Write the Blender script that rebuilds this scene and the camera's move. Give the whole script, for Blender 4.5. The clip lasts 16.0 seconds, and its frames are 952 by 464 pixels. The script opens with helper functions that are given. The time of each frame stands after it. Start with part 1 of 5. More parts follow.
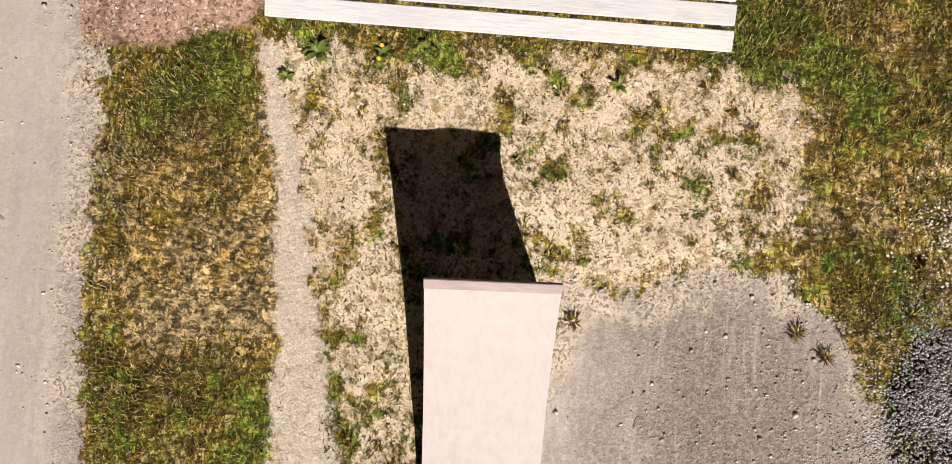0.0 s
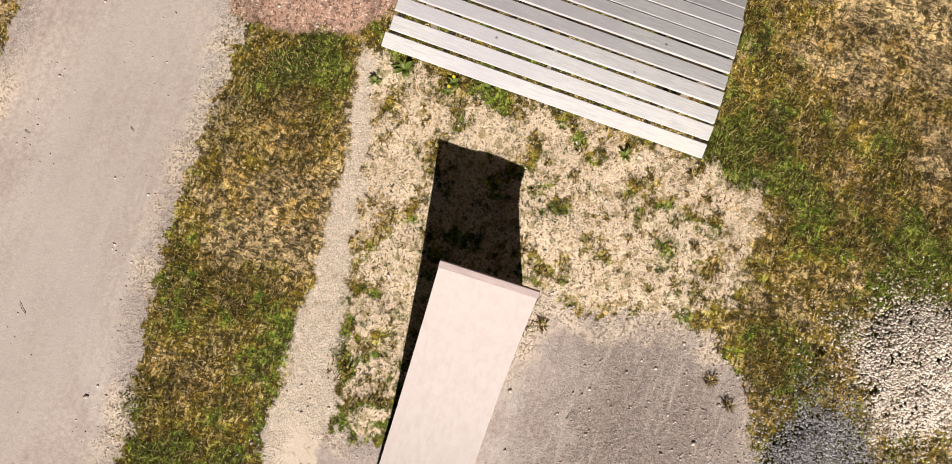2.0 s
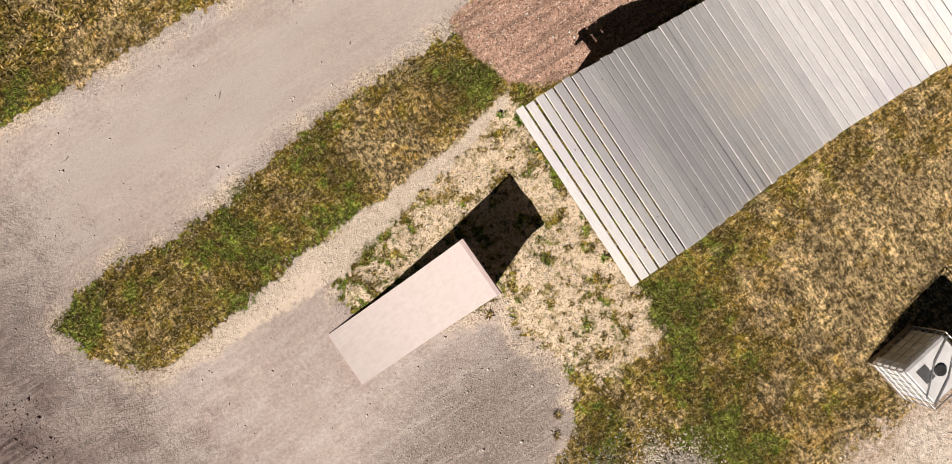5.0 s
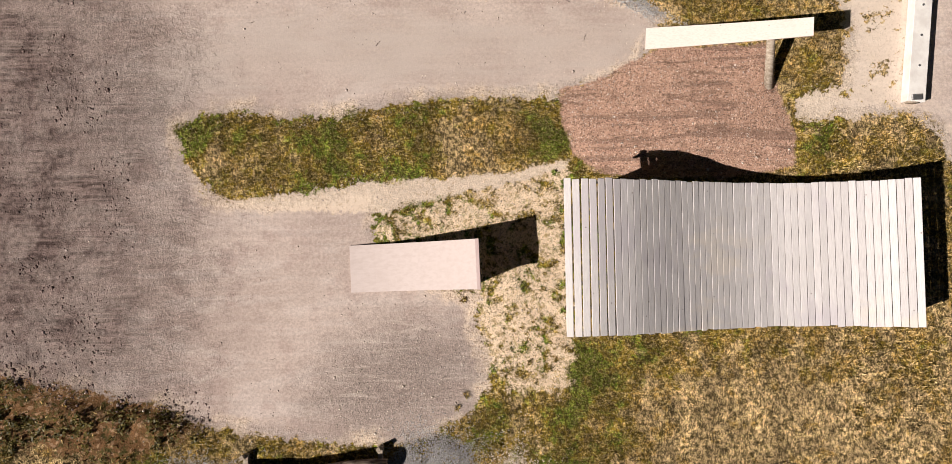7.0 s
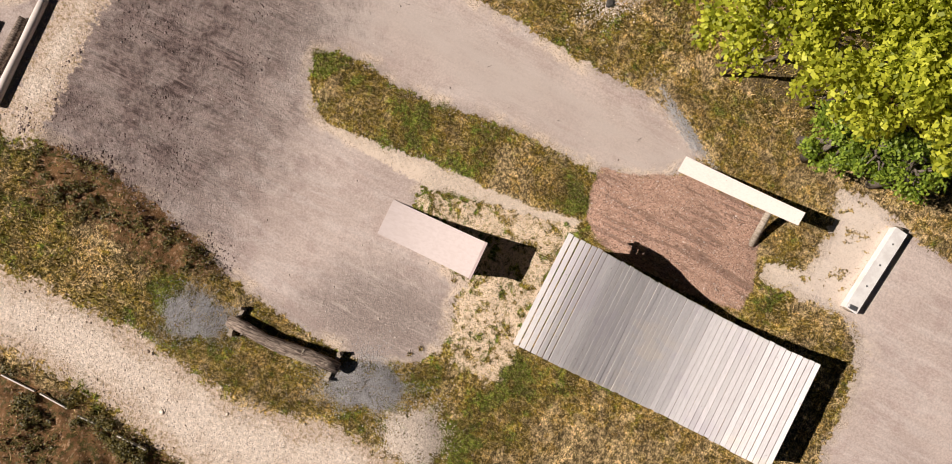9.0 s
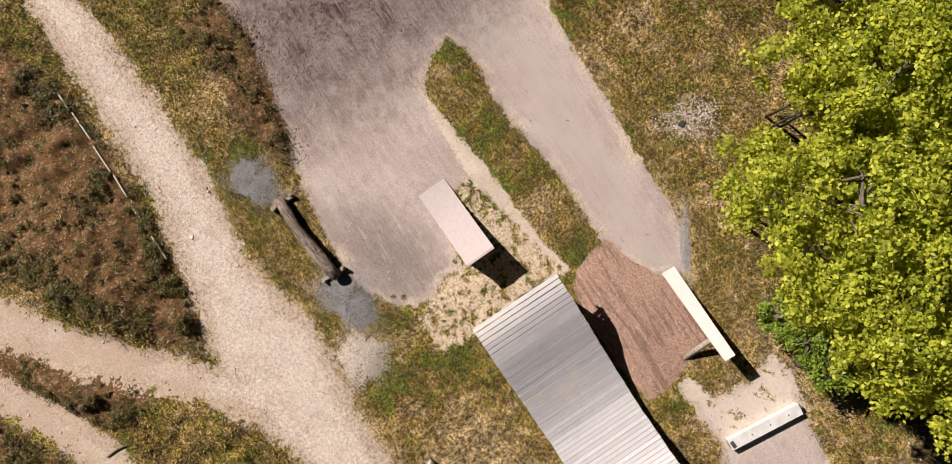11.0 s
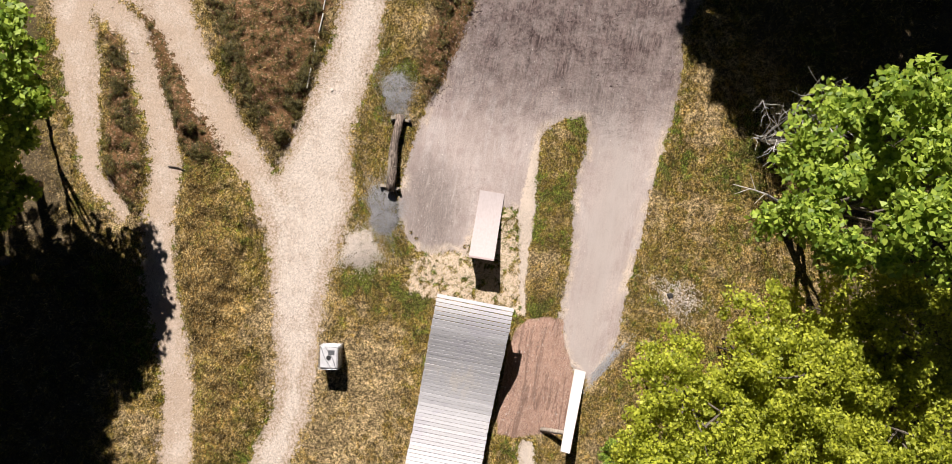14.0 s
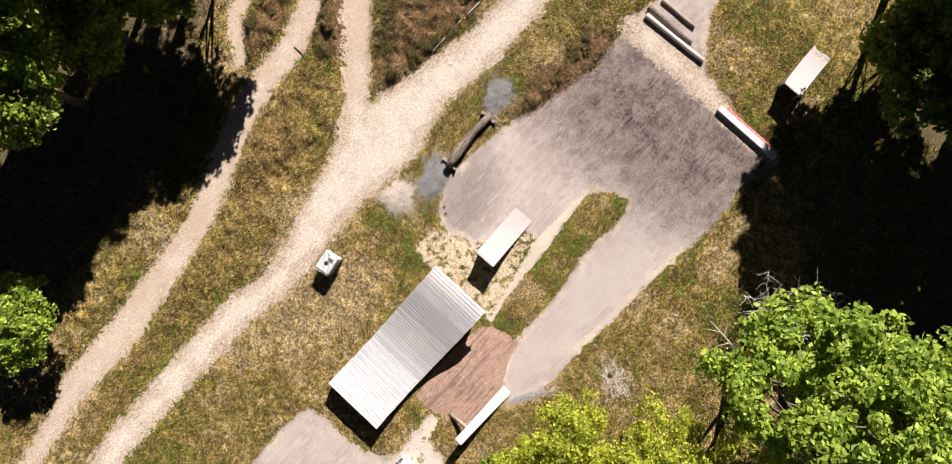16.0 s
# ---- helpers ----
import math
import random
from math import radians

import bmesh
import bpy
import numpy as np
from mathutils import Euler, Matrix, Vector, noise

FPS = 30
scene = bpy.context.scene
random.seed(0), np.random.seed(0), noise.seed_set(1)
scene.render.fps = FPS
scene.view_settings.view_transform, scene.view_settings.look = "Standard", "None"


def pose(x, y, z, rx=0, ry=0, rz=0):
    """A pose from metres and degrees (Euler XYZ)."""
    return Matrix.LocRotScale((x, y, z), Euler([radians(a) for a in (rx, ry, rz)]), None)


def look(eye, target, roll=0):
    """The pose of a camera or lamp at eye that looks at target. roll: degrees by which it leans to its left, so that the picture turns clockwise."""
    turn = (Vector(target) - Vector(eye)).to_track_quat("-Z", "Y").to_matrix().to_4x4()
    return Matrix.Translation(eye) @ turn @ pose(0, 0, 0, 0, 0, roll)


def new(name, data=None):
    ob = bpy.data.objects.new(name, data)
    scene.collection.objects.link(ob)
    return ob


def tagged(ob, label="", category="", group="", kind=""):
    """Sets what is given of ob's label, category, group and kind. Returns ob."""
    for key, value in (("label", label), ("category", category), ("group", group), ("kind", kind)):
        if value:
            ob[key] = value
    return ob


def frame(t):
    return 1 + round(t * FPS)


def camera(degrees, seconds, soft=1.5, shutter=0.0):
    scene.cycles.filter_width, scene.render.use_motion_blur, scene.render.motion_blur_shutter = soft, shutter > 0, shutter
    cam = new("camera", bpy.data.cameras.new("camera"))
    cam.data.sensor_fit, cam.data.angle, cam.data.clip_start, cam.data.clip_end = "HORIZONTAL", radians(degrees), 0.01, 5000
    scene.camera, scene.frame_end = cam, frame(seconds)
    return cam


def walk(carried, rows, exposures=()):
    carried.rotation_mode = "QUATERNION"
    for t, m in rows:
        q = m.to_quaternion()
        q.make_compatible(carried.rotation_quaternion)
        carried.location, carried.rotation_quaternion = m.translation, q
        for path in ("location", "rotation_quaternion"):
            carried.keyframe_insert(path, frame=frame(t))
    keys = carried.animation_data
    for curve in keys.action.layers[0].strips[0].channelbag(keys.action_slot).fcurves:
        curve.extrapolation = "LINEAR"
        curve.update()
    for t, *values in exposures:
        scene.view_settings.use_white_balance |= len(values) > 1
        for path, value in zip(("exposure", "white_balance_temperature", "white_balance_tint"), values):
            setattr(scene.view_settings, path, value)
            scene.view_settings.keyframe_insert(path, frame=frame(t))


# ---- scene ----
cam = camera(70, 16.0, soft=0.45)
walk(cam, [
    (0, pose(3.807, 0.335, 7.360, 1.08, -0.70, -85.65)),
    (0.5, pose(3.765, 0.376, 7.809, 1.24, -0.82, -82.33)),
    (1, pose(3.731, 0.406, 8.277, 1.37, -0.85, -78.81)),
    (1.5, pose(3.716, 0.410, 8.787, 1.47, -0.69, -74.90)),
    (2, pose(3.722, 0.383, 9.352, 1.50, -0.30, -70.47)),
    (2.5, pose(3.738, 0.341, 9.969, 1.52, 0.17, -65.56)),
    (3, pose(3.745, 0.307, 10.628, 1.54, 0.51, -60.31)),
    (3.5, pose(3.728, 0.297, 11.327, 1.61, 0.57, -54.73)),
    (4, pose(3.684, 0.309, 12.083, 1.68, 0.41, -48.51)),
    (4.2, pose(3.658, 0.317, 12.406, 1.70, 0.32, -45.74)),
    (4.9, pose(3.542, 0.354, 13.635, 1.73, -0.04, -34.78)),
    (5.6, pose(3.422, 0.373, 14.969, 1.75, -0.32, -22.76)),
    (6.3, pose(3.355, 0.338, 16.343, 1.88, -0.38, -11.07)),
    (7, pose(3.371, 0.233, 17.712, 2.17, -0.15, -0.77)),
    (7.5, pose(3.379, 0.171, 18.731, 2.31, -0.02, 6.08)),
    (8, pose(3.330, 0.163, 19.823, 2.25, -0.09, 12.98)),
    (8.5, pose(3.237, 0.180, 20.960, 2.04, -0.29, 20.02)),
    (9, pose(3.126, 0.173, 22.095, 1.77, -0.53, 27.18)),
    (9.7, pose(2.992, 0.074, 23.634, 1.45, -0.74, 37.39)),
    (10.5, pose(2.931, -0.058, 25.413, 1.28, -0.70, 49.20)),
    (11.3, pose(3.046, -0.038, 27.366, 1.43, -0.26, 61.00)),
    (12, pose(3.276, 0.169, 29.260, 1.79, 0.42, 71.21)),
    (12.5, pose(3.241, 0.198, 30.479, 1.70, 0.63, 78.54)),
    (13, pose(2.949, 0.029, 31.476, 1.16, 0.43, 85.98)),
    (13.5, pose(2.776, -0.053, 32.507, 0.90, 0.34, 93.53)),
    (14, pose(2.998, 0.181, 33.774, 1.44, 0.78, 101.17)),
    (14.5, pose(3.244, 0.505, 35.092, 2.11, 1.39, 108.83)),
    (15, pose(3.121, 0.636, 36.241, 2.18, 1.73, 116.50)),
    (15.5, pose(2.796, 0.525, 37.280, 1.82, 1.85, 124.44)),
    (16, pose(2.507, 0.224, 38.314, 1.37, 1.91, 132.82)),
], exposures=((0.0, 0.38, 6500, 10), (3.0, 0.34, 6500, 10), (7.0, 0.31, 6700, 14), (9.0, 0.30, 6700, 15), (12.0, 0.29, 6400, 15), (14.0, 0.54, 6250, 13), (15.0, 0.70, 6250, 13), (16.0, 0.72, 6250, 13)))

# ---------------------------------------------------------------- light
SUN = Vector((-1.148, -0.471, 1.0)).normalized()
world = bpy.data.worlds.new("sky")
scene.world = world
world.use_nodes = True
wn = world.node_tree
sky = wn.nodes.new("ShaderNodeTexSky")
sky.sky_type = "NISHITA"
sky.sun_disc = False
sky.sun_elevation = math.asin(SUN.z)
sky.sun_rotation = math.atan2(SUN.x, SUN.y)
background = wn.nodes["Background"]
sky.air_density, sky.dust_density, sky.ozone_density = 0.12, 0.0, 1.0
background.inputs[1].default_value = 0.036
wn.links.new(sky.outputs[0], background.inputs[0])
sun_data = bpy.data.lights.new("sun", "SUN")
sun_data.energy, sun_data.angle, sun_data.color = 5.0, radians(0.5), (1.0, 0.935, 0.85)
sun = new("sun", sun_data)
sun.matrix_world = look(SUN * 60, (0, 0, 0))


# ---------------------------------------------------------------- node helpers
class Nodes:
    """Short hands for building one node material."""

    def __init__(self, name):
        self.mat = bpy.data.materials.new(name)
        self.mat.use_nodes = True
        self.tree = self.mat.node_tree
        self.bsdf = self.tree.nodes["Principled BSDF"]
        self.place = self.tree.nodes.new("ShaderNodeNewGeometry").outputs["Position"]

    def link(self, a, b):
        self.tree.links.new(a, b)

    def set(self, socket, value):
        if isinstance(value, bpy.types.NodeSocket):
            self.link(value, socket)
        elif isinstance(value, (tuple, list)):
            socket.default_value = (*value, 1.0) if len(value) == 3 and socket.type == "RGBA" else value
        else:
            socket.default_value = value

    def coords(self, kind="Object"):
        return self.tree.nodes.new("ShaderNodeTexCoord").outputs[kind]

    def mapped(self, vector, scale=(1, 1, 1), turn=(0, 0, 0)):
        n = self.tree.nodes.new("ShaderNodeMapping")
        n.inputs["Rotation"].default_value = [radians(a) for a in turn]
        n.inputs["Scale"].default_value = scale
        self.link(vector, n.inputs[0])
        return n.outputs[0]

    def noise(self, scale, detail=4.0, rough=0.55, vector=None, distort=0.0):
        n = self.tree.nodes.new("ShaderNodeTexNoise")
        n.inputs["Scale"].default_value, n.inputs["Detail"].default_value = scale, detail
        n.inputs["Roughness"].default_value, n.inputs["Distortion"].default_value = rough, distort
        self.link(vector or self.place, n.inputs["Vector"])
        return n.outputs["Fac"]

    def warped(self, amount, scale):
        n = self.tree.nodes.new("ShaderNodeTexNoise")
        n.inputs["Scale"].default_value, n.inputs["Detail"].default_value = scale, 3.0
        self.link(self.place, n.inputs["Vector"])
        v = self.tree.nodes.new("ShaderNodeVectorMath")
        v.operation = "MULTIPLY_ADD"
        self.link(n.outputs["Color"], v.inputs[0])
        v.inputs[1].default_value = (amount, amount, 0.0)
        self.link(self.place, v.inputs[2])
        return v.outputs[0]

    def strokes(self, scale, stretch, turn, vector):
        """Random value for each small long cell, like a blade or a chip."""
        c = self.cells(scale, self.mapped(vector, stretch, (0, 0, turn)), "Color")
        s = self.tree.nodes.new("ShaderNodeSeparateColor")
        self.link(c, s.inputs[0])
        return s.outputs[0]

    def cells(self, scale, vector=None, out="Distance", feature="F1"):
        n = self.tree.nodes.new("ShaderNodeTexVoronoi")
        n.feature = feature
        n.inputs["Scale"].default_value = scale
        self.link(vector or self.place, n.inputs["Vector"])
        return n.outputs[out]

    def math(self, op, a, b=0.0, c=0.0, clamp=False):
        n = self.tree.nodes.new("ShaderNodeMath")
        n.operation, n.use_clamp = op, clamp
        for s, v in zip(n.inputs, (a, b, c)):
            self.set(s, v)
        return n.outputs[0]

    def ramp(self, value, low, high, to_low=0.0, to_high=1.0):
        n = self.tree.nodes.new("ShaderNodeMapRange")
        n.interpolation_type = "SMOOTHSTEP"
        for s, v in zip(n.inputs, (value, low, high, to_low, to_high)):
            self.set(s, v)
        return n.outputs[0]

    def mix(self, fac, a, b, blend="MIX"):
        n = self.tree.nodes.new("ShaderNodeMix")
        n.data_type, n.blend_type = "RGBA", blend
        self.set(n.inputs["Factor"], fac)
        self.set(n.inputs["A"], a)
        self.set(n.inputs["B"], b)
        return n.outputs["Result"]

    def attribute(self, name):
        n = self.tree.nodes.new("ShaderNodeAttribute")
        n.attribute_name = name
        return n.outputs["Fac"]

    def island(self):
        return self.tree.nodes.new("ShaderNodeNewGeometry").outputs["Random Per Island"]

    def random(self):
        return self.tree.nodes.new("ShaderNodeObjectInfo").outputs["Random"]

    def bump(self, height, strength=0.5, distance=0.01):
        n = self.tree.nodes.new("ShaderNodeBump")
        n.inputs["Strength"].default_value, n.inputs["Distance"].default_value = strength, distance
        self.link(height, n.inputs["Height"])
        self.link(n.outputs[0], self.bsdf.inputs["Normal"])

    def done(self, colour, rough=0.85, metal=0.0, specular=0.3):
        self.set(self.bsdf.inputs["Base Color"], colour)
        self.set(self.bsdf.inputs["Roughness"], rough)
        self.set(self.bsdf.inputs["Metallic"], metal)
        self.set(self.bsdf.inputs["Specular IOR Level"], specular)
        return self.mat


# ---------------------------------------------------------------- mesh helpers
def mesh_of(name, verts, faces, material=None, smooth=False):
    """A mesh from arrays of vertices (n, 3) and of faces (m, 3 or 4)."""
    verts, faces = np.asarray(verts, np.float32), np.asarray(faces, np.int32)
    me = bpy.data.meshes.new(name)
    me.vertices.add(len(verts))
    me.vertices.foreach_set("co", verts.ravel())
    k = faces.shape[1]
    me.loops.add(faces.size)
    me.loops.foreach_set("vertex_index", faces.ravel())
    me.polygons.add(len(faces))
    me.polygons.foreach_set("loop_start", np.arange(0, faces.size, k, dtype=np.int32))
    me.update(calc_edges=True)
    if smooth:
        me.polygons.foreach_set("use_smooth", np.ones(len(faces), bool))
    if material:
        me.materials.append(material)
    return me


def part(name, bm, material, parent=None, label="", smooth=False):
    """One mesh object from a bmesh, under its thing or part."""
    me = bpy.data.meshes.new(name)
    bmesh.ops.recalc_face_normals(bm, faces=bm.faces)
    bm.to_mesh(me)
    bm.free()
    me.materials.append(material)
    if smooth:
        me.polygons.foreach_set("use_smooth", np.ones(len(me.polygons), bool))
    ob = new(name, me)
    ob.parent = parent
    return tagged(ob, label)


def thing(name, m, label, category, group="", kind=""):
    ob = new(name)
    ob.empty_display_size = 0.2
    ob.matrix_world = m
    return tagged(ob, label, category, group, kind)


def box(bm, size, m=None, bevel=0.0):
    """A box of that size about the pose m, its edges bevelled."""
    made = bmesh.ops.create_cube(bm, size=1.0)["verts"]
    bmesh.ops.scale(bm, vec=size, verts=made)
    if bevel:
        edges = list({e for v in made for e in v.link_edges})
        made = bmesh.ops.bevel(bm, geom=edges, offset=bevel, segments=1, affect="EDGES")["verts"]
    if m:
        bmesh.ops.transform(bm, matrix=m, verts=list(made))
    return bm


def tube(bm, points, radii, sides=8, seed=0, rough=0.0):
    """A tapered round limb through the points, closed at both ends."""
    rng = random.Random(seed)
    rings = []
    points = [Vector(p) for p in points]
    for i, (p, r) in enumerate(zip(points, radii)):
        ahead = (points[min(i + 1, len(points) - 1)] - points[max(i - 1, 0)]).normalized()
        side = ahead.cross(Vector((0.31, 0.52, 0.79))).normalized()
        up = ahead.cross(side)
        ring = []
        for k in range(sides):
            a = 2 * math.pi * k / sides
            rr = r * (1 + rough * (rng.random() - 0.5) * 2)
            ring.append(bm.verts.new(p + side * (rr * math.cos(a)) + up * (rr * math.sin(a))))
        rings.append(ring)
    for a, b in zip(rings, rings[1:]):
        for k in range(sides):
            bm.faces.new((a[k], a[(k + 1) % sides], b[(k + 1) % sides], b[k]))
    bm.faces.new(list(reversed(rings[0])))
    bm.faces.new(rings[-1])
    return bm


def value_noise(x, y, scale, seed=0):
    """Smooth noise in 0..1 over arrays of places."""
    rng = np.random.RandomState(seed)
    table = rng.rand(256, 256)
    u, v = np.asarray(x) / scale + 1000.3, np.asarray(y) / scale + 1000.7
    i, j = np.floor(u).astype(int), np.floor(v).astype(int)
    a, b = u - i, v - j
    a, b = a * a * (3 - 2 * a), b * b * (3 - 2 * b)
    at = lambda p, q: table[p % 256, q % 256]  # noqa: E731
    return (at(i, j) * (1 - a) + at(i + 1, j) * a) * (1 - b) + (at(i, j + 1) * (1 - a) + at(i + 1, j + 1) * a) * b


def inside(x, y, corners):
    """Distance to the edge of a polygon: below 0 inside it, above 0 outside."""
    x, y = np.asarray(x, float), np.asarray(y, float)
    far, odd = np.full(x.shape, 1e9), np.zeros(x.shape, bool)
    for (ax, ay), (bx, by) in zip(corners, corners[1:] + corners[:1]):
        dx, dy = bx - ax, by - ay
        s = np.clip(((x - ax) * dx + (y - ay) * dy) / (dx * dx + dy * dy), 0, 1)
        far = np.minimum(far, np.hypot(x - ax - s * dx, y - ay - s * dy))
        if ay != by:
            odd ^= ((ay > y) != (by > y)) & (x < (bx - ax) * (y - ay) / (by - ay) + ax)
    return np.where(odd, -far, far)


def along(x, y, line):
    """Distance to the edge of a strip through (x, y, half width) points: below 0 inside it."""
    x, y = np.asarray(x, float), np.asarray(y, float)
    out = np.full(x.shape, 1e9)
    for (ax, ay, aw), (bx, by, bw) in zip(line, line[1:]):
        dx, dy = bx - ax, by - ay
        s = np.clip(((x - ax) * dx + (y - ay) * dy) / (dx * dx + dy * dy), 0, 1)
        out = np.minimum(out, np.hypot(x - ax - s * dx, y - ay - s * dy) - (aw + s * (bw - aw)))
    return out


# ---------------------------------------------------------------- plan of the ground
TRACK = [(-23.8, -4), (-15.43, -2.84), (-14.1, -2.74), (-12.75, -2.99), (-11.82, -2.89), (-10.56, -2.87), (-8.67, -2.71), (-6.83, -3.05), (-4.81,
    -3.46), (-3.3, -4.1), (-1.5, -4.36), (0.11, -4.55), (1.29, -4.55), (2.49, -4.17), (3.32, -3.7), (3.72, -3.13), (3.74, -2.33), (3.44, -1.51), (3.47,
    -0.73), (1.73, -0.21), (0.85, 0.55), (0.75, 1.1), (1.0, 1.8), (0.4, 2.6), (-2.7, 2.89), (4.12, 3.58), (5.35, 4.38), (6.98, 4.81), (7.75, 5.21), (8.06,
    5.68), (8.49, 6.64), (7.84, 6.97), (7.19, 7.2), (6.18, 7.47), (5.2, 7.47), (3.47, 7.44), (1.41, 7.62), (-0.15, 7.68), (-1.05, 7.64), (-3.67, 7.9),
    (-5.88, 8.1), (-7.61, 8.07), (-9.32, 7.83), (-11.36, 8.4), (-11.96, 8.29), (-11.64, 3.74), (-12.96, 1.73), (-13.84, 1.02), (-15.41, -0.05), (-17.46,
    -0.59), (-24, -1.5)]
DAMP = [(-9.92, -2.73), (-11.17, -1.63), (-11.2, 3.7), (-10.89, 7.51), (-9.62, 7.78), (-7.53, 7.7), (-6.28, 5.52), (-5.82, 2.82), (-5.81, 0.59),
    (-6.08, -1.91), (-6.55, -2.79)]
ISLET = [(-4.15, 2.88), (-4.38, 3.7), (-3.66, 4.12), (-2.46, 4.12), (-1.47, 3.89), (-0.02, 4.03), (1.58, 4.31), (2.84, 4.39), (4.34, 4.43), (5.34,
    4.4), (5.93, 3.65), (6.08, 2.8), (5.54, 2.72), (4.65, 2.55), (3.59, 2.5), (2.57, 2.37), (1.55, 2.26), (0.46, 2.26), (-0.5, 2.01), (-1.53, 1.9),
    (-2.58, 1.84), (-3.39, 1.92)]
MULCH = [(5.65, 4.66), (6.63, 4.85), (7.73, 5.39), (8.37, 5.7), (9.69, 5.74), (11.17, 5.81), (11.45, 4.43), (11.85, 3.35), (11.82, 2.52), (10.01,
    2.23), (7.54, 2.25), (6.53, 2.45), (5.99, 2.92), (5.74, 3.82)]
PLATEAU = [(12.89, 7.53), (13.96, 7.79), (15.46, 7.38), (16.7, 7.1), (20, 6.9), (31, 6), (31.8, -3.5), (22.56, -1.61), (20.43, -1.75), (18.58, -1.86),
    (16.41, -1.58), (16.15, -0.1), (16.2, 1.3), (16, 2.4), (15.59, 3.37), (14.82, 3.83), (13.35, 3.76), (12.02, 3.73), (11.79, 4.27), (13.12, 4.66),
    (13.25, 5.71), (13.22, 6.42)]
YARD = [(5.64, 2.7), (5.86, 2.31), (5.68, 1.35), (5.82, 0.36), (5.88, -2.05), (5.84, -2.55), (5.64, -3.24), (5.05, -3.25), (4.01, -2.99), (3.69,
    -2.43), (3.37, -1.35), (3.32, -0.85), (3.46, -0.66), (3.22, 0.37), (1.68, 0.77), (0.74, 0.76), (0.96, 1.21), (2.31, 1.56), (3.62, 1.99)]
FOREST = [(-39.76, 10.78), (-9.89, 10.59), (-6.0, 16.5), (-0.1, 18.0), (5.85, 14.5), (8.85, 9.14), (12.82, 9.6), (17.79, 10.07), (39.79, 12.11),
    (39.83, 60.44), (-39.92, 61.24)]
WOODS = [(-28, -25.5), (-1, -24), (5, -20.5), (9, -18.3), (15, -17.2), (25, -16.4), (40, -15.5), (40.1, -60.5), (-28.7, -60)]
SAND = [(5.85, 2.67, 0.05), (5.15, 2.49, 0.11), (4.39, 2.33, 0.15), (3.16, 2.16, 0.2), (2.14, 2.03, 0.30), (1.04, 1.85, 0.40), (-0.4, 1.75, 0.28), (-1.8, 1.7, 0.16), (-2.8, 1.75, 0.06)]
RIM = [(-11.79, -2.64, 0.73), (-11.87, -0.03, 0.73), (-11.95, 2.57, 0.67), (-11.47, 5.66, 0.4), (-11.41, 7.91, 0.2)]
TRAILS = [
    [(-29.3, -8, 0.99), (-13.88, -8.44, 0.92), (-10.2, -8.25, 1.08), (-5.6, -8.15, 1.17), (-1.27, -8.86, 1.35), (1.78, -8.8, 1.98), (4.01, -8.8, 1.89), (6.55, -8.63, 1.40), (9.69, -8.03, 1.06), (12.84, -7.7, 0.86), (15.23, -8.2, 0.98), (20.31, -8.19, 0.94), (25.4, -8.09, 0.88), (28.32, -7.68, 0.88), (38, -7.2, 0.94)],
    [(3.29, -9.99, 1.27), (1.94, -11.36, 0.91), (0.12, -13.05, 0.91), (-2.32, -15.22, 0.99), (-4.79, -16.96, 1.02), (-6.95, -18.69, 1.56),
     (-7.78, -21.05, 1.98), (-9.5, -24, 1.9), (-20, -29, 2)],
    [(-5.51, -21.17, 0.85), (-4.33, -19.23, 0.74), (-2.14, -18.21, 0.79), (0.35, -16.89, 0.85), (2.24, -16.27, 0.91), (4.47, -16.18, 0.85),
     (7.62, -15.53, 0.96), (10.72, -14.18, 0.91), (13.2, -13.3, 0.85), (20.5, -12.27, 1.13), (24.59, -12.2, 1), (27.97, -11.36, 0.67), (34,
     -10.6, 0.8)],
    [(-7.8, -23.2, 1.2), (-5.2, -22.7, 1.2), (-2.5, -21.8, 1.1), (0.6, -20.8, 0.85), (3, -20, 0.6), (4.7, -18, 0.5)],
]
HUMPS = [(6.78, -13.07, 4.5, 1.4, -18, 0.35), (13.6, -11.23, 5.0, 1.3, -6, 0.3), (-3.93, -13.08, 4.2, 2.2, -12, 0.45), (0.07, -16.59, 4.0, 1.0, -30,
    0.25), (4.04, -18.96, 4.0, 0.7, 8, 0.2), (0.54, 3.37, 4.6, 0.7, 2, 0.06), (-8.06, -4.95, 4.0, 1.6, 4, 0.25), (8.41, 3.55, 2.6, 1.3, 5, 0.12),
    (-12.14, 5.97, 0.8, 5.0, 0, 0.1)]


SCRUB = [
    [(-10.79, -2.75), (-8.99, -2.07), (-6.33, -2.17), (-4.74, -3.54), (-4, -4.12), (-5.63, -4.72), (-8.03, -4.26), (-10.2, -4.64)],
    [(-15, -12.9), (-13.4, -11.1), (-10.7, -10.04), (-6, -9.97), (-2.5, -10.1), (-0.1, -10.6), (-0.3, -11.4), (-2.2, -13), (-4.2, -14.3), (-6.7, -15.9), (-8.4, -16.4)],
    [(-6.11, -19.21), (-5.09, -17.41), (-2.03, -14.63), (0.45, -13.31), (1.5, -14.67), (0.61, -15.87), (-1.54, -17.45), (-4.37, -18.65)],
    [(-4.4, -20.4), (-2, -19.2), (2, -17.7), (4.6, -17.4), (3.4, -18.8), (0.5, -19.5)],
]
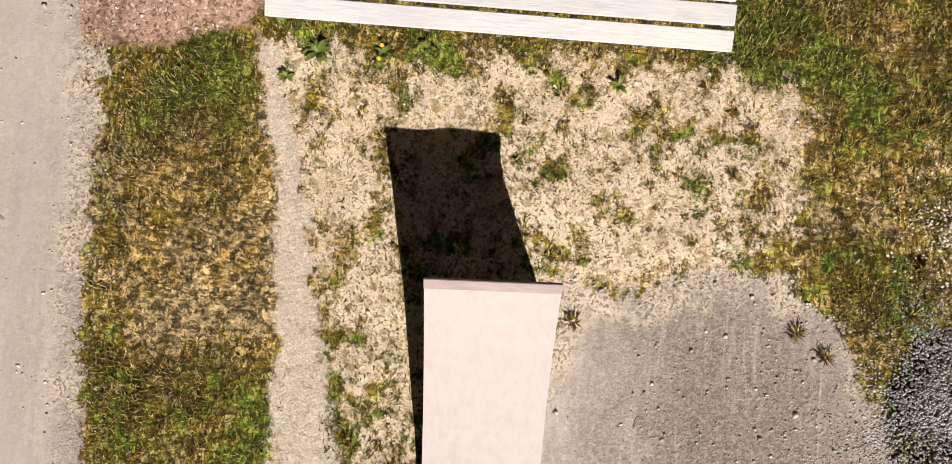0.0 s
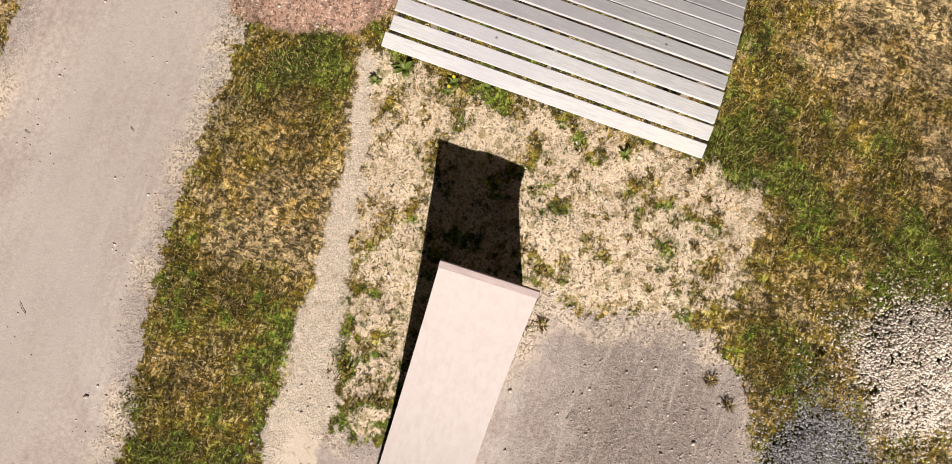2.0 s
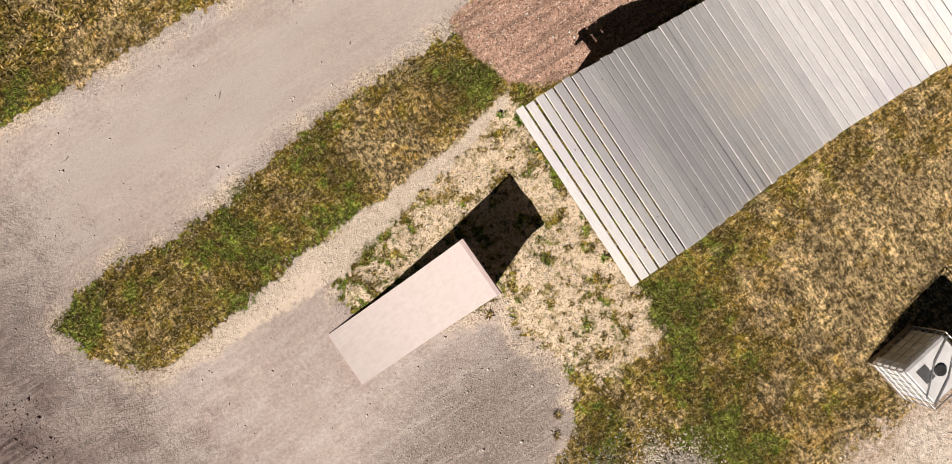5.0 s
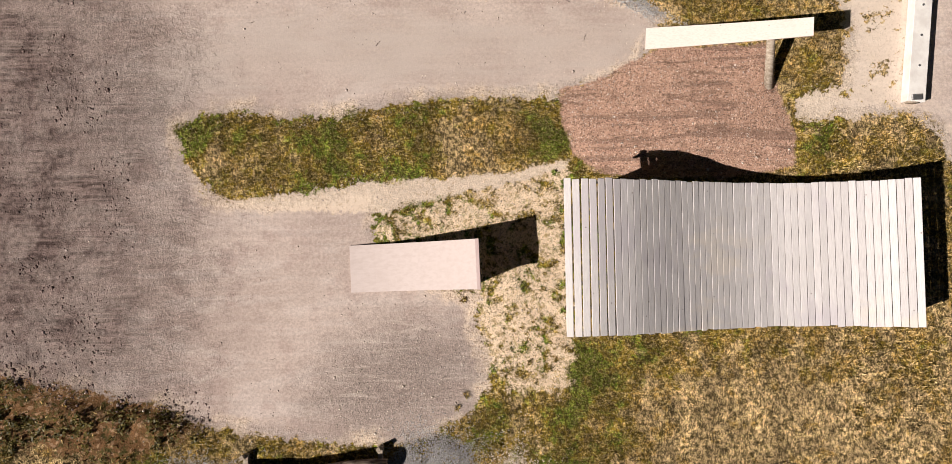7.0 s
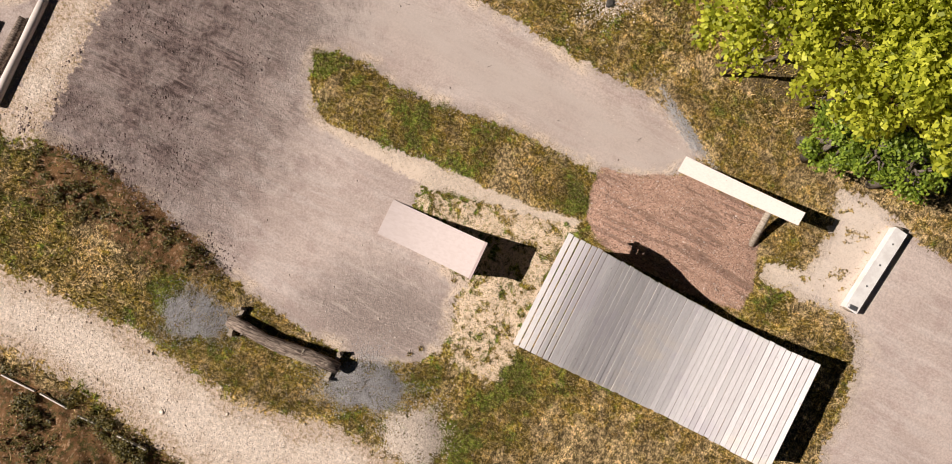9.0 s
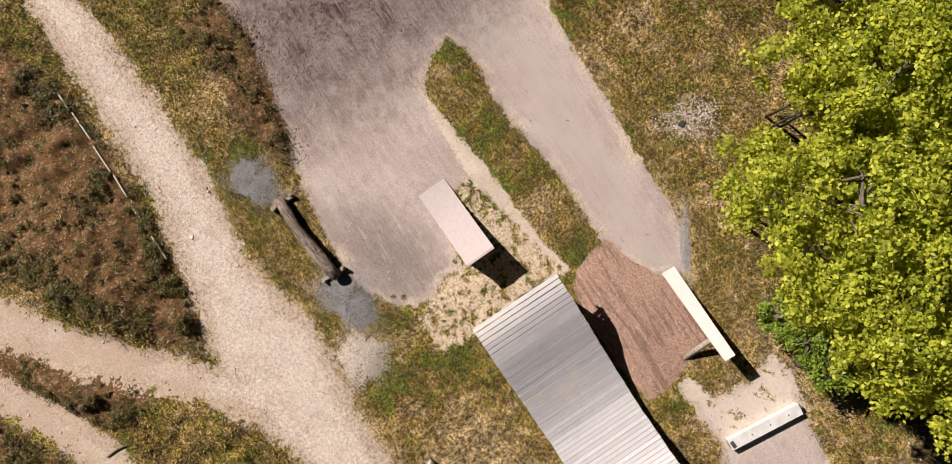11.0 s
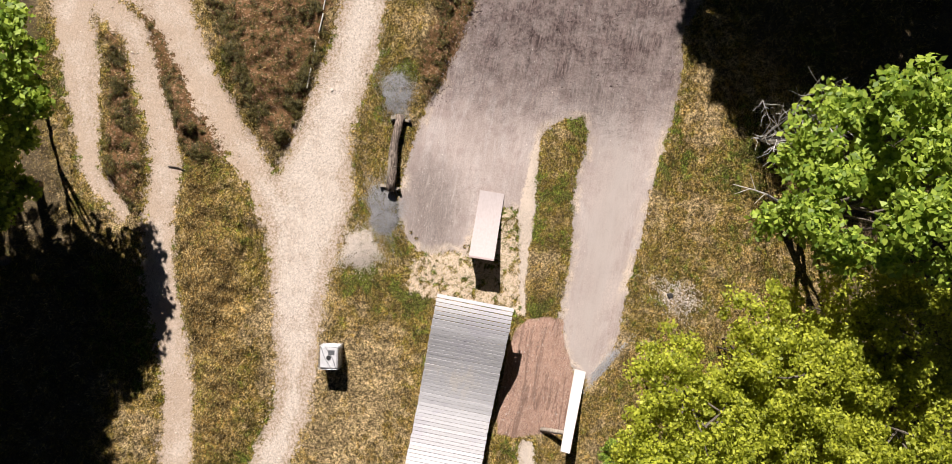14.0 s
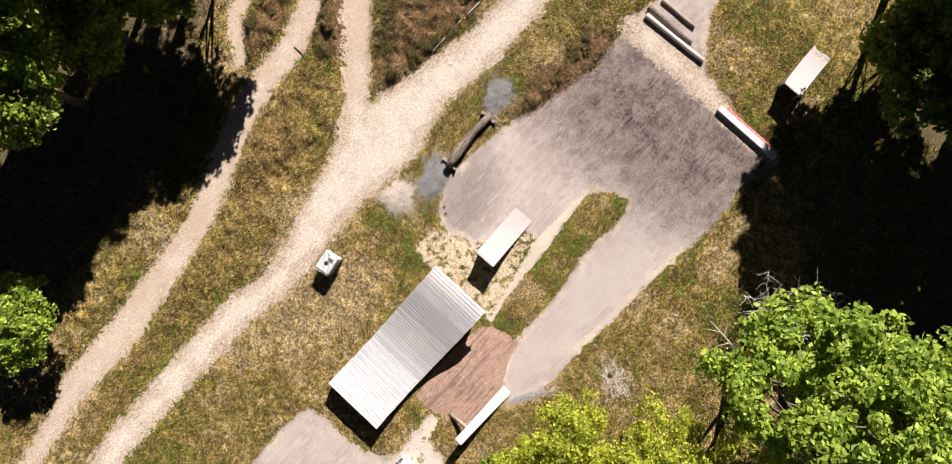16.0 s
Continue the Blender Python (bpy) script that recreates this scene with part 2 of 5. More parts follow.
PALE = [(12.02, 3.73), (11.63, 4.26), (12.04, 5.08), (13.12, 4.66), (13.29, 5.72), (12.84, 7.5), (13.96, 7.79), (15.38, 7.34), (15.21, 4.15), (15.99,
    3.22), (16.4, 1.5), (15.97, 1.28), (15.93, 2.46), (14.82, 3.83), (13.35, 3.76)]


BANKS = [
    [(-1, -15.6), (2, -13.5), (4.5, -12.4), (8, -11.0), (12, -10.3), (18, -10.3), (26, -9.9), (27, -10.5), (20, -11.1), (13, -12.2), (10.5, -13.1), (7.5, -14.4), (4, -15.2), (1.5, -15.3)],
    [(-1.5, -19.3), (1.0, -17.8), (4.0, -17.2), (5.2, -17.2), (3.0, -18.9), (0.6, -19.8)],
]
LANE = [(7.72, 5.92, 0.77), (5.25, 5.64, 0.96), (1.92, 5.77, 0.96), (-1.37, 5.8, 0.92), (-4.09, 5.14, 0.87), (-6.12, 3.6, 0.77)]
APRON = [(1.45, -1.33), (3.39, -1.54), (3.74, -2.33), (3.67, -3.13), (3.31, -3.68), (2.12, -4.29), (0.93, -4.49), (-0.04, -4.27), (-0.88, -3.49),
    (-0.26, -2.2)]


def ground_zones(x, y):
    """What covers the ground: for each cover the distance to its edge in metres (below 0 inside), and how lush the grass is."""
    islet = inside(x, y, ISLET)
    track = np.maximum(np.minimum(inside(x, y, TRACK), inside(x, y, PLATEAU)), -islet)
    trail = np.minimum.reduce([along(x, y, line) + 0.14 * (k > 0) for k, line in enumerate(TRAILS)] + [along(x, y, RIM)])
    lush = value_noise(x, y, 2.3, 3) * 0.5 + value_noise(x, y, 0.8, 4) * 0.3 + value_noise(x, y, 0.3, 5) * 0.2 + (value_noise(x, y, 5.5, 6) - 0.5) * 0.35
    for px, py, r, gain in ((4.6, -2.06, 0.4, 0.5), (6.2, -2.7, 0.55, 0.5), (5.5, -5.6, 0.9, 0.55), (5.8, -3.7, 0.6, 0.3), (5.5, 3.2, 0.5, 0.5), (4.9, 3.6, 0.6, 0.3), (3.5, -4.45, 0.4, 0.35),
                            (5.6, 2.3, 0.35, 0.6), (6.2, -6.2, 0.5, 0.4), (-3.9, 3.5, 0.45, 0.6), (-4.85, -5.4, 0.7, 0.35), (-1.3, -10.2, 0.7, 0.5), (12.6, 3.3, 0.8, 0.3), (12.4, 5.0, 0.7, 0.3), (0.8, 3.2, 0.9, -0.18),
                            (2.8, 3.3, 0.9, -0.15), (-1.6, 3.0, 0.9, -0.12), (5.4, -3.1, 0.35, -0.5), (6.2, -4.2, 0.5, -0.45), (5.5, -2.3, 0.3, -0.4), (9.5, -4.3, 1.8, -0.25), (13.0, -5.0, 3.0, -0.3), (1.5, 9.5, 2.2, -0.1),
                            (6.6, 9.0, 1.5, -0.15), (14.0, -11.0, 3.5, -0.2), (8.0, -12.8, 2.5, -0.3)):
        lush = lush + 0.92 * gain * np.exp(-(((x - px) ** 2 + (y - py) ** 2) / r**2) ** 1.5)
    return {"track": track, "mulch": inside(x, y, MULCH), "trail": trail, "sand": along(x, y, SAND), "damp": inside(x, y, DAMP),
            "lane": along(x, y, LANE), "apron": inside(x, y, APRON), "yard": inside(x, y, YARD), "scrub": np.minimum.reduce([inside(x, y, some) for some in SCRUB]), "pale": inside(x, y, PALE), "bank": np.minimum.reduce([inside(x, y, some) for some in BANKS]), "forest": np.minimum(inside(x, y, FOREST), inside(x, y, WOODS)), "lush": lush}


def bare(zones):
    """Distance to the nearest ground without grass."""
    return np.minimum.reduce([zones["track"], zones["trail"], zones["mulch"], zones["sand"]])


def ground_height(x, y, zones=None):
    zones = zones or ground_zones(x, y)
    z = 0.05 * np.clip(bare(zones) / 0.35, 0, 1) * (0.5 + value_noise(x, y, 0.5, 7))
    for hx, hy, a, b, turn, high in HUMPS:
        c, s = math.cos(radians(turn)), math.sin(radians(turn))
        u, v = ((x - hx) * c + (y - hy) * s) / a, (-(x - hx) * s + (y - hy) * c) / b
        z = z + high * np.exp(-((u * u + v * v) ** 1.5)) * np.clip((zones["trail"] + 0.2) / 0.8, 0, 1) * np.clip((zones["track"] + 0.1) / 0.6, 0, 1)
    lumps = np.clip(-zones["mulch"] / 0.4, 0, 1)
    z = z + lumps * (0.05 * value_noise(x, y * 1.6, 0.35, 8) + 0.04 * value_noise(x, y, 0.16, 9))
    z = z + 0.02 * (value_noise(x, y, 0.9, 10) - 0.5) + 0.012 * (value_noise(x, y, 0.3, 11) - 0.5) * np.clip(bare(zones) / 0.3 + 0.25, 0.12, 1)
    rough = np.clip(bare(zones) / 0.5, 0, 1)
    bank = np.clip((-y - 9.5) / 1.5, 0, 1) * np.clip((24 + y) / 3, 0, 1)
    z = z + rough * bank * 0.40 * (value_noise(x, y, 0.38, 13) * 0.6 + value_noise(x, y, 0.75, 14) * 0.6 - 0.4)
    tangle = np.clip(-zones["scrub"] / 0.5 + 0.3, 0, 1)
    z = z + rough * tangle * 0.22 * (value_noise(x, y, 0.26, 15) * 0.7 + value_noise(x, y, 0.6, 16) * 0.5 - 0.4)
    return z + rough * 0.06 * (value_noise(x, y, 0.28, 12) - 0.4) * (np.hypot(x - 5, y) < 45) - 0.01


# ---------------------------------------------------------------- materials
def grass_colour(n, deep=1.0):
    """Dry straw to green by how lush the place is, worn to soil in patches, flecked with bleached stalks and with
    painted shade between clumps and blades.
    """
    shade = lambda *c: tuple(v * deep for v in c)  # noqa: E731
    lush = n.math("ADD", n.attribute("lush"), n.math("MULTIPLY", n.math("SUBTRACT", n.noise(1.9, 10.0, 0.74), 0.5), 2.6))
    warp = n.warped(0.12, 9.0)
    one, two = n.strokes(44.0, (1.0, 0.30, 1.0), 35, warp), n.strokes(40.0, (0.30, 1.0, 1.0), -20, warp)
    dry = n.mix(n.noise(2.5, 6.0, 0.7), shade(0.46, 0.265, 0.048), shade(0.75, 0.50, 0.185))
    olive = n.mix(n.noise(6.0, 5.0, 0.7), shade(0.21, 0.150, 0.012), shade(0.42, 0.285, 0.036))
    green = n.mix(n.noise(7.0, 5.0, 0.7), shade(0.04, 0.095, 0.006), shade(0.24, 0.335, 0.026))
    blend = n.mix(n.ramp(lush, 0.30, 0.46), dry, olive)
    blend = n.mix(n.ramp(lush, 0.71, 0.83), blend, green)
    thin = n.ramp(n.math("ADD", n.noise(1.25, 10.0, 0.74), n.math("MULTIPLY", n.attribute("lush"), -0.30)), 0.385, 0.42)
    blend = n.mix(n.math("MULTIPLY", thin, 0.80), blend, n.mix(n.noise(12.0, 5.0, 0.7), shade(0.60, 0.40, 0.19), shade(0.96, 0.73, 0.45)))
    bank = n.ramp(n.math("ADD", n.attribute("bank"), n.math("MULTIPLY", n.math("SUBTRACT", n.noise(1.6, 6.0, 0.7), 0.5), 1.8)), 0.25, -0.35, 0.0, 0.95)
    bracken = n.mix(n.noise(2.2, 9.0, 0.8), shade(0.12, 0.080, 0.012), shade(0.60, 0.335, 0.085))
    bracken = n.mix(n.ramp(n.noise(0.55, 6.0, 0.7), 0.52, 0.62, 0.0, 0.7), bracken, n.mix(n.noise(4.0, 6.0, 0.75), shade(0.17, 0.14, 0.02), shade(0.42, 0.29, 0.07)))
    blend = n.mix(bank, blend, bracken)
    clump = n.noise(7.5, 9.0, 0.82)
    # near-black mixed in by noise as painted shade between grass clumps
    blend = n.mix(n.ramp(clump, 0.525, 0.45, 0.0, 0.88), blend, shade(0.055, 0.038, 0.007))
    blend = n.mix(n.ramp(two, 0.66, 0.76, 0.0, 0.55), blend, n.mix(n.ramp(lush, 0.55, 0.75), shade(0.95, 0.72, 0.34), shade(0.52, 0.55, 0.10)))
    # dark strokes painted as the shaded gaps between blades
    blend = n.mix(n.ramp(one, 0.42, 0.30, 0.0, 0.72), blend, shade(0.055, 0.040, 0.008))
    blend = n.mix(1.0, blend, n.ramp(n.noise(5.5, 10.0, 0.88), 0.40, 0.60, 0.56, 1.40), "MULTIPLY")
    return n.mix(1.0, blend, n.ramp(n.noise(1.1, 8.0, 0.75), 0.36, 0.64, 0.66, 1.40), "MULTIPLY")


def ground_material():
    n = Nodes("ground")
    fine, grain = n.noise(60.0, 3.0, 0.7), n.noise(150.0, 2.0, 0.7)
    frayed, ragged = n.noise(2.2, 8.0, 0.7), n.noise(9.0, 6.0, 0.75)
    fray = n.math("ADD", n.math("MULTIPLY", n.math("SUBTRACT", frayed, 0.5), 1.1), n.math("MULTIPLY", n.math("SUBTRACT", ragged, 0.5), 0.75))

    def within(name, amount, soft, shift=0.0):
        edge = n.math("ADD", n.attribute(name), n.math("MULTIPLY", fray, amount))
        return n.ramp(n.math("ADD", edge, shift), soft, -soft)

    warp = n.warped(0.05, 16.0)
    speck, speck_big = n.strokes(38.0, (1.0, 1.0, 1.0), 0, warp), n.strokes(15.0, (1.0, 0.8, 1.0), 20, warp)
    # grass ground with worn soil
    soil = n.mix(n.noise(3.5, 8.0, 0.75), (0.72, 0.54, 0.38), (0.97, 0.80, 0.61))
    soil = n.mix(n.ramp(speck, 0.14, 0.08, 0.0, 0.7), soil, (0.20, 0.13, 0.06))
    soil = n.mix(n.ramp(speck_big, 0.10, 0.06, 0.0, 0.55), soil, (0.25, 0.19, 0.06))
    soil = n.mix(n.ramp(n.noise(6.0, 9.0, 0.8), 0.54, 0.58, 0.0, 0.6), soil, (0.42, 0.29, 0.12))
    # turf scaled darker than the blades, painting in the shade beneath them
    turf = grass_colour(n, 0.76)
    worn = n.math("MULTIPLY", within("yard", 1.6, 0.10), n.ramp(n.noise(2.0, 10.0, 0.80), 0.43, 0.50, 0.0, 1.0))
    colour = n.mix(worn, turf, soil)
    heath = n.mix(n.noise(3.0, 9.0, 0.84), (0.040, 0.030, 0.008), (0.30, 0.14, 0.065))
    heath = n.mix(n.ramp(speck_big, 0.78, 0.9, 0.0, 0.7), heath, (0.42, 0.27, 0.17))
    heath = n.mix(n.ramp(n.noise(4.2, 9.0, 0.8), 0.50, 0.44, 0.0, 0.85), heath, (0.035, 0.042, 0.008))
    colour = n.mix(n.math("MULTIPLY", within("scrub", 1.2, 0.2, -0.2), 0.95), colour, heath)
    # brown woodland floor, its dark tone also painting in the trees' shade
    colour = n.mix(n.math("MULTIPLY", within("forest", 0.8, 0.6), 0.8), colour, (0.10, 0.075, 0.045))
    # grey stone dust of the run-in, paler along the riding lane and where it thins out at the edge
    dust = n.mix(n.ramp(n.noise(0.35, 5.0), 0.35, 0.65), (0.44, 0.355, 0.318), (0.525, 0.435, 0.392))
    streak = n.noise(1.0, 6.0, 0.6, n.mapped(n.place, (0.25, 1.1, 1.0), (0, 0, -4)), 1.6)
    dust = n.mix(n.ramp(streak, 0.46, 0.62, 0.0, 0.6), dust, (0.56, 0.485, 0.45))
    dust = n.mix(n.ramp(n.noise(0.8, 9.0, 0.72), 0.50, 0.60, 0.0, 0.5), dust, (0.40, 0.305, 0.275))
    sweep = n.noise(1.0, 7.0, 0.7, n.mapped(n.place, (0.5, 3.0, 1.0), (0, 0, 48)), 1.5)
    dust = n.mix(n.ramp(sweep, 0.50, 0.62, 0.0, 0.26), dust, (0.62, 0.535, 0.495))
    dust = n.mix(1.0, dust, n.ramp(n.noise(14.0, 8.0, 0.86), 0.40, 0.60, 0.84, 1.15), "MULTIPLY")
    tracks = n.noise(1.0, 3.0, 0.6, n.mapped(n.place, (0.12, 9.0, 1.0), (0, 0, 3)), 0.35)
    dust = n.mix(1.0, dust, n.ramp(tracks, 0.40, 0.60, 0.97, 1.03), "MULTIPLY")
    dust = n.mix(n.math("MULTIPLY", within("lane", 1.2, 0.8), n.ramp(streak, 0.35, 0.65, 0.45, 0.95)), dust, (0.49, 0.42, 0.382))
    loose = n.mix(n.ramp(n.noise(26.0, 6.0, 0.85), 0.42, 0.58), (0.165, 0.132, 0.120), (0.415, 0.338, 0.302))
    fan = n.noise(1.0, 5.0, 0.65, n.mapped(n.place, (0.6, 6.5, 1.0), (0, 0, 40)), 0.9)
    loose = n.mix(n.ramp(fan, 0.54, 0.62, 0.0, 0.6), loose, (0.60, 0.51, 0.45))
    dust = n.mix(n.math("MULTIPLY", within("apron", 1.6, 1.1), 0.75), dust, loose)
    rim = n.math("SUBTRACT", 1.0, within("track", 0.7, 0.16, 0.34))
    dust = n.mix(n.math("MULTIPLY", rim, n.ramp(n.noise(0.45, 6.0, 0.65), 0.44, 0.58, 0.0, 0.85)), dust, n.mix(n.ramp(speck, 0.2, 0.35), (0.35, 0.26, 0.19), (0.78, 0.64, 0.51)))
    wet = n.math("MULTIPLY", within("damp", 3.0, 3.2, -1.3), n.ramp(n.noise(0.8, 8.0, 0.74), 0.38, 0.60, 0.62, 1.0))
    scuff = n.noise(1.0, 8.0, 0.75, n.mapped(n.place, (1.6, 3.4, 1.0), (0, 0, 22)), 0.8)
    ruts = n.noise(1.0, 5.0, 0.7, n.mapped(n.place, (0.35, 5.0, 1.0), (0, 0, 31)), 0.3)
    clod = n.noise(6.5, 9.0, 0.80)
    lines = n.noise(1.0, 2.0, 0.5, n.mapped(n.place, (0.22, 13.0, 1.0), (0, 0, 24)), 0.25)
    lines_too = n.noise(1.0, 2.0, 0.5, n.mapped(n.place, (0.25, 11.0, 1.0), (0, 0, -16)), 0.25)
    lined = n.mix(n.ramp(n.noise(0.45, 3.0), 0.47, 0.53), lines, lines_too)
    treads = n.ramp(n.noise(0.75, 4.0, 0.6), 0.50, 0.56)
    scuff = n.math("ADD", n.math("MULTIPLY", scuff, 0.35), n.math("ADD", n.math("MULTIPLY", clod, 0.45), n.math("MULTIPLY", ruts, 0.20)))
    scuff = n.math("ADD", scuff, n.math("MULTIPLY", n.math("MULTIPLY", n.math("SUBTRACT", lined, 0.5), treads), 0.55))
    dust = n.mix(wet, dust, n.mix(n.ramp(scuff, 0.43, 0.57), (0.070, 0.048, 0.045), (0.225, 0.165, 0.152)))
    pale = n.mix(n.ramp(speck, 0.75, 1.0, 0.0, 0.5), (0.78, 0.67, 0.56), (0.42, 0.33, 0.25))
    dust = n.mix(n.math("MULTIPLY", within("pale", 2.4, 0.7), 0.6), dust, pale)
    strewn = n.math("MULTIPLY", within("pale", 1.0, 0.4), n.ramp(n.noise(1.5, 10.0, 0.75), 0.55, 0.58))
    colour = n.mix(n.math("MULTIPLY", within("track", 0.85, 0.035), n.math("SUBTRACT", 1.0, strewn)), colour, dust)
    # pale crushed gravel of the trails
    gravel = n.mix(n.noise(1.6, 7.0, 0.65), (0.56, 0.435, 0.345), (0.78, 0.63, 0.515))
    worn_lane = n.math("ADD", n.attribute("trail"), n.math("MULTIPLY", n.math("SUBTRACT", n.noise(0.5, 5.0, 0.6), 0.5), 2.2))
    gravel = n.mix(n.ramp(worn_lane, -0.25, -0.75, 0.0, 0.85), gravel, n.mix(n.noise(2.5, 8.0, 0.7), (0.74, 0.62, 0.525), (0.90, 0.785, 0.68)))
    gravel = n.mix(n.ramp(n.noise(0.9, 8.0, 0.75), 0.50, 0.62, 0.0, 0.5), gravel, (0.55, 0.42, 0.325))
    pebble = n.strokes(24.0, (1.0, 1.0, 1.0), 0, warp)
    gravel = n.mix(n.ramp(pebble, 0.12, 0.08, 0.0, 0.5), gravel, (0.27, 0.20, 0.15))
    gravel = n.mix(n.ramp(pebble, 0.93, 0.97, 0.0, 0.35), gravel, (0.92, 0.83, 0.74))
    weedy = n.math("MULTIPLY", n.ramp(n.noise(7.0, 10.0, 0.82), 0.51, 0.55), n.ramp(worn_lane, -1.1, -0.1, 0.22, 1.0))
    gravel = n.mix(n.math("MULTIPLY", weedy, 0.8), gravel, (0.27, 0.185, 0.075))
    gravel = n.mix(1.0, gravel, n.ramp(n.noise(10.0, 9.0, 0.86), 0.40, 0.60, 0.87, 1.11), "MULTIPLY")
    south = n.tree.nodes.new("ShaderNodeSeparateXYZ")
    n.link(n.place, south.inputs[0])
    dirt = n.mix(n.noise(1.3, 8.0, 0.75), (0.46, 0.325, 0.225), (0.72, 0.575, 0.455))
    gravel = n.mix(n.math("MULTIPLY", n.ramp(south.outputs[1], -10.0, -13.0), n.ramp(n.noise(0.6, 6.0, 0.65), 0.40, 0.60, 0.35, 0.95)), gravel, dirt)
    colour = n.mix(within("trail", 1.8, 0.05), colour, gravel)
    # packed sand and brown mulch
    sand = n.mix(n.noise(3.0, 8.0, 0.72), (0.57, 0.45, 0.36), (0.82, 0.70, 0.58))
    sand = n.mix(n.ramp(n.noise(8.0, 8.0, 0.8), 0.54, 0.60, 0.0, 0.6), sand, (0.42, 0.31, 0.20))
    colour = n.mix(within("sand", 0.55, 0.05), colour, sand)
    bark = n.mix(n.noise(16.0, 7.0, 0.8), (0.20, 0.11, 0.08), (0.82, 0.52, 0.39))
    bark = n.mix(n.ramp(speck, 0.25, 0.15, 0.0, 0.7), bark, (0.10, 0.06, 0.045))
    bark = n.mix(n.ramp(speck, 0.85, 0.95, 0.0, 0.6), bark, (0.85, 0.66, 0.54))
    rut = n.noise(1.0, 4.0, 0.6, n.mapped(n.place, (0.4, 3.6, 1.0), (0, 0, 5)), 1.0)
    bark = n.mix(n.ramp(rut, 0.50, 0.60, 0.0, 0.55), bark, (0.17, 0.105, 0.083))
    colour = n.mix(within("mulch", 0.40, 0.05), colour, bark)
    smooth = n.math("MULTIPLY", within("track", 0.6, 0.2, 0.2), n.math("SUBTRACT", 1.0, within("apron", 1.6, 1.1)))
    rough = n.math("SUBTRACT", 1.0, n.math("MULTIPLY", smooth, n.ramp(wet, 0.0, 0.6, 0.80, 0.0)))
    colour = n.mix(n.math("MULTIPLY", rough, n.ramp(grain, 0.3, 0.72, 0.0, 0.24)), colour, (0.09, 0.075, 0.06))
    crumb = n.ramp(n.noise(42.0, 4.0, 0.75), 0.32, 0.68, 0.60, 1.36)
    mottle = n.ramp(n.noise(11.0, 6.0, 0.78), 0.36, 0.64, 0.82, 1.15)
    colour = n.mix(n.math("MULTIPLY", rough, 0.62), colour, n.math("MULTIPLY", crumb, mottle), "MULTIPLY")
    tyre = n.noise(1.0, 5.0, 0.65, n.mapped(n.place, (0.9, 3.2, 1.0), (0, 0, 9)), 2.5)
    height = n.math("ADD", n.math("MULTIPLY", fine, 0.6), n.math("MULTIPLY", n.noise(7.0, 8.0, 0.75), 1.0))
    height = n.math("ADD", height, n.math("ADD", n.math("MULTIPLY", n.cells(30.0), 0.35), n.math("MULTIPLY", tyre, 0.5)))
    height = n.math("ADD", height, n.math("MULTIPLY", n.math("MULTIPLY", scuff, wet), 3.0))
    n.bump(n.math("MULTIPLY", height, rough), 0.8, 0.022)
    return n.done(colour, 0.95, 0.0, 0.10)


def grass_material(name):
    n = Nodes(name)
    pick = n.island()
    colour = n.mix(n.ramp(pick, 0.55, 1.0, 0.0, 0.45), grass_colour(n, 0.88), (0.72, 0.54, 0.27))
    colour = n.mix(n.ramp(pick, 0.46, 0.34, 0.0, 0.75), colour, (0.075, 0.055, 0.010))
    return n.done(colour, 0.75, 0.0, 0.15)


def leaf_material(name, dark, bright, through_light=0.35):
    n = Nodes(name)
    pick = n.math("ADD", n.math("MULTIPLY", n.island(), 0.6), n.math("MULTIPLY", n.noise(0.8, 3.0), 0.5))
    colour = n.mix(n.ramp(pick, 0.25, 0.85), dark, bright)
    n.done(colour, 0.5, 0.0, 0.35)
    shine = n.tree.nodes.new("ShaderNodeBsdfTranslucent")
    n.link(n.mix(0.5, colour, bright), shine.inputs[0])
    both = n.tree.nodes.new("ShaderNodeMixShader")
    both.inputs[0].default_value = through_light
    n.link(n.bsdf.outputs[0], both.inputs[1])
    n.link(shine.outputs[0], both.inputs[2])
    n.link(both.outputs[0], n.tree.nodes["Material Output"].inputs[0])
    return n.mat


def wood_material(name, pale, dark, long_axis=(1.0, 14.0, 14.0), variety=0.5, knots=True, rough=0.8):
    n = Nodes(name)
    v = n.tree.nodes.new("ShaderNodeVectorMath")
    v.operation = "ADD"
    n.link(n.coords(), v.inputs[0])
    shift = n.tree.nodes.new("ShaderNodeCombineXYZ")
    own = n.random()
    n.set(shift.inputs[0], n.math("MULTIPLY", own, 57.0))
    n.set(shift.inputs[1], n.math("MULTIPLY", own, 23.0))
    n.link(shift.outputs[0], v.inputs[1])
    place = v.outputs[0]
    grain = n.noise(4.0, 6.0, 0.65, n.mapped(place, long_axis), 0.4)
    stain = n.noise(1.7, 5.0, 0.6, place)
    colour = n.mix(n.ramp(grain, 0.35, 0.75), pale, dark)
    colour = n.mix(n.ramp(stain, 0.5, 0.75, 0.0, 0.6), colour, dark)
    colour = n.mix(n.ramp(own, 0.0, 1.0, 0.0, variety), colour, dark)
    if knots:
        spot = n.cells(3.3, n.mapped(place, (0.7, 2.0, 2.0)))
        colour = n.mix(n.ramp(spot, 0.07, 0.03, 0.0, 0.7), colour, (0.12, 0.09, 0.07))
    n.bump(n.math("ADD", grain, n.math("MULTIPLY", stain, 0.3)), 0.5, 0.004)
    return n.done(colour, rough, 0.0, 0.25)


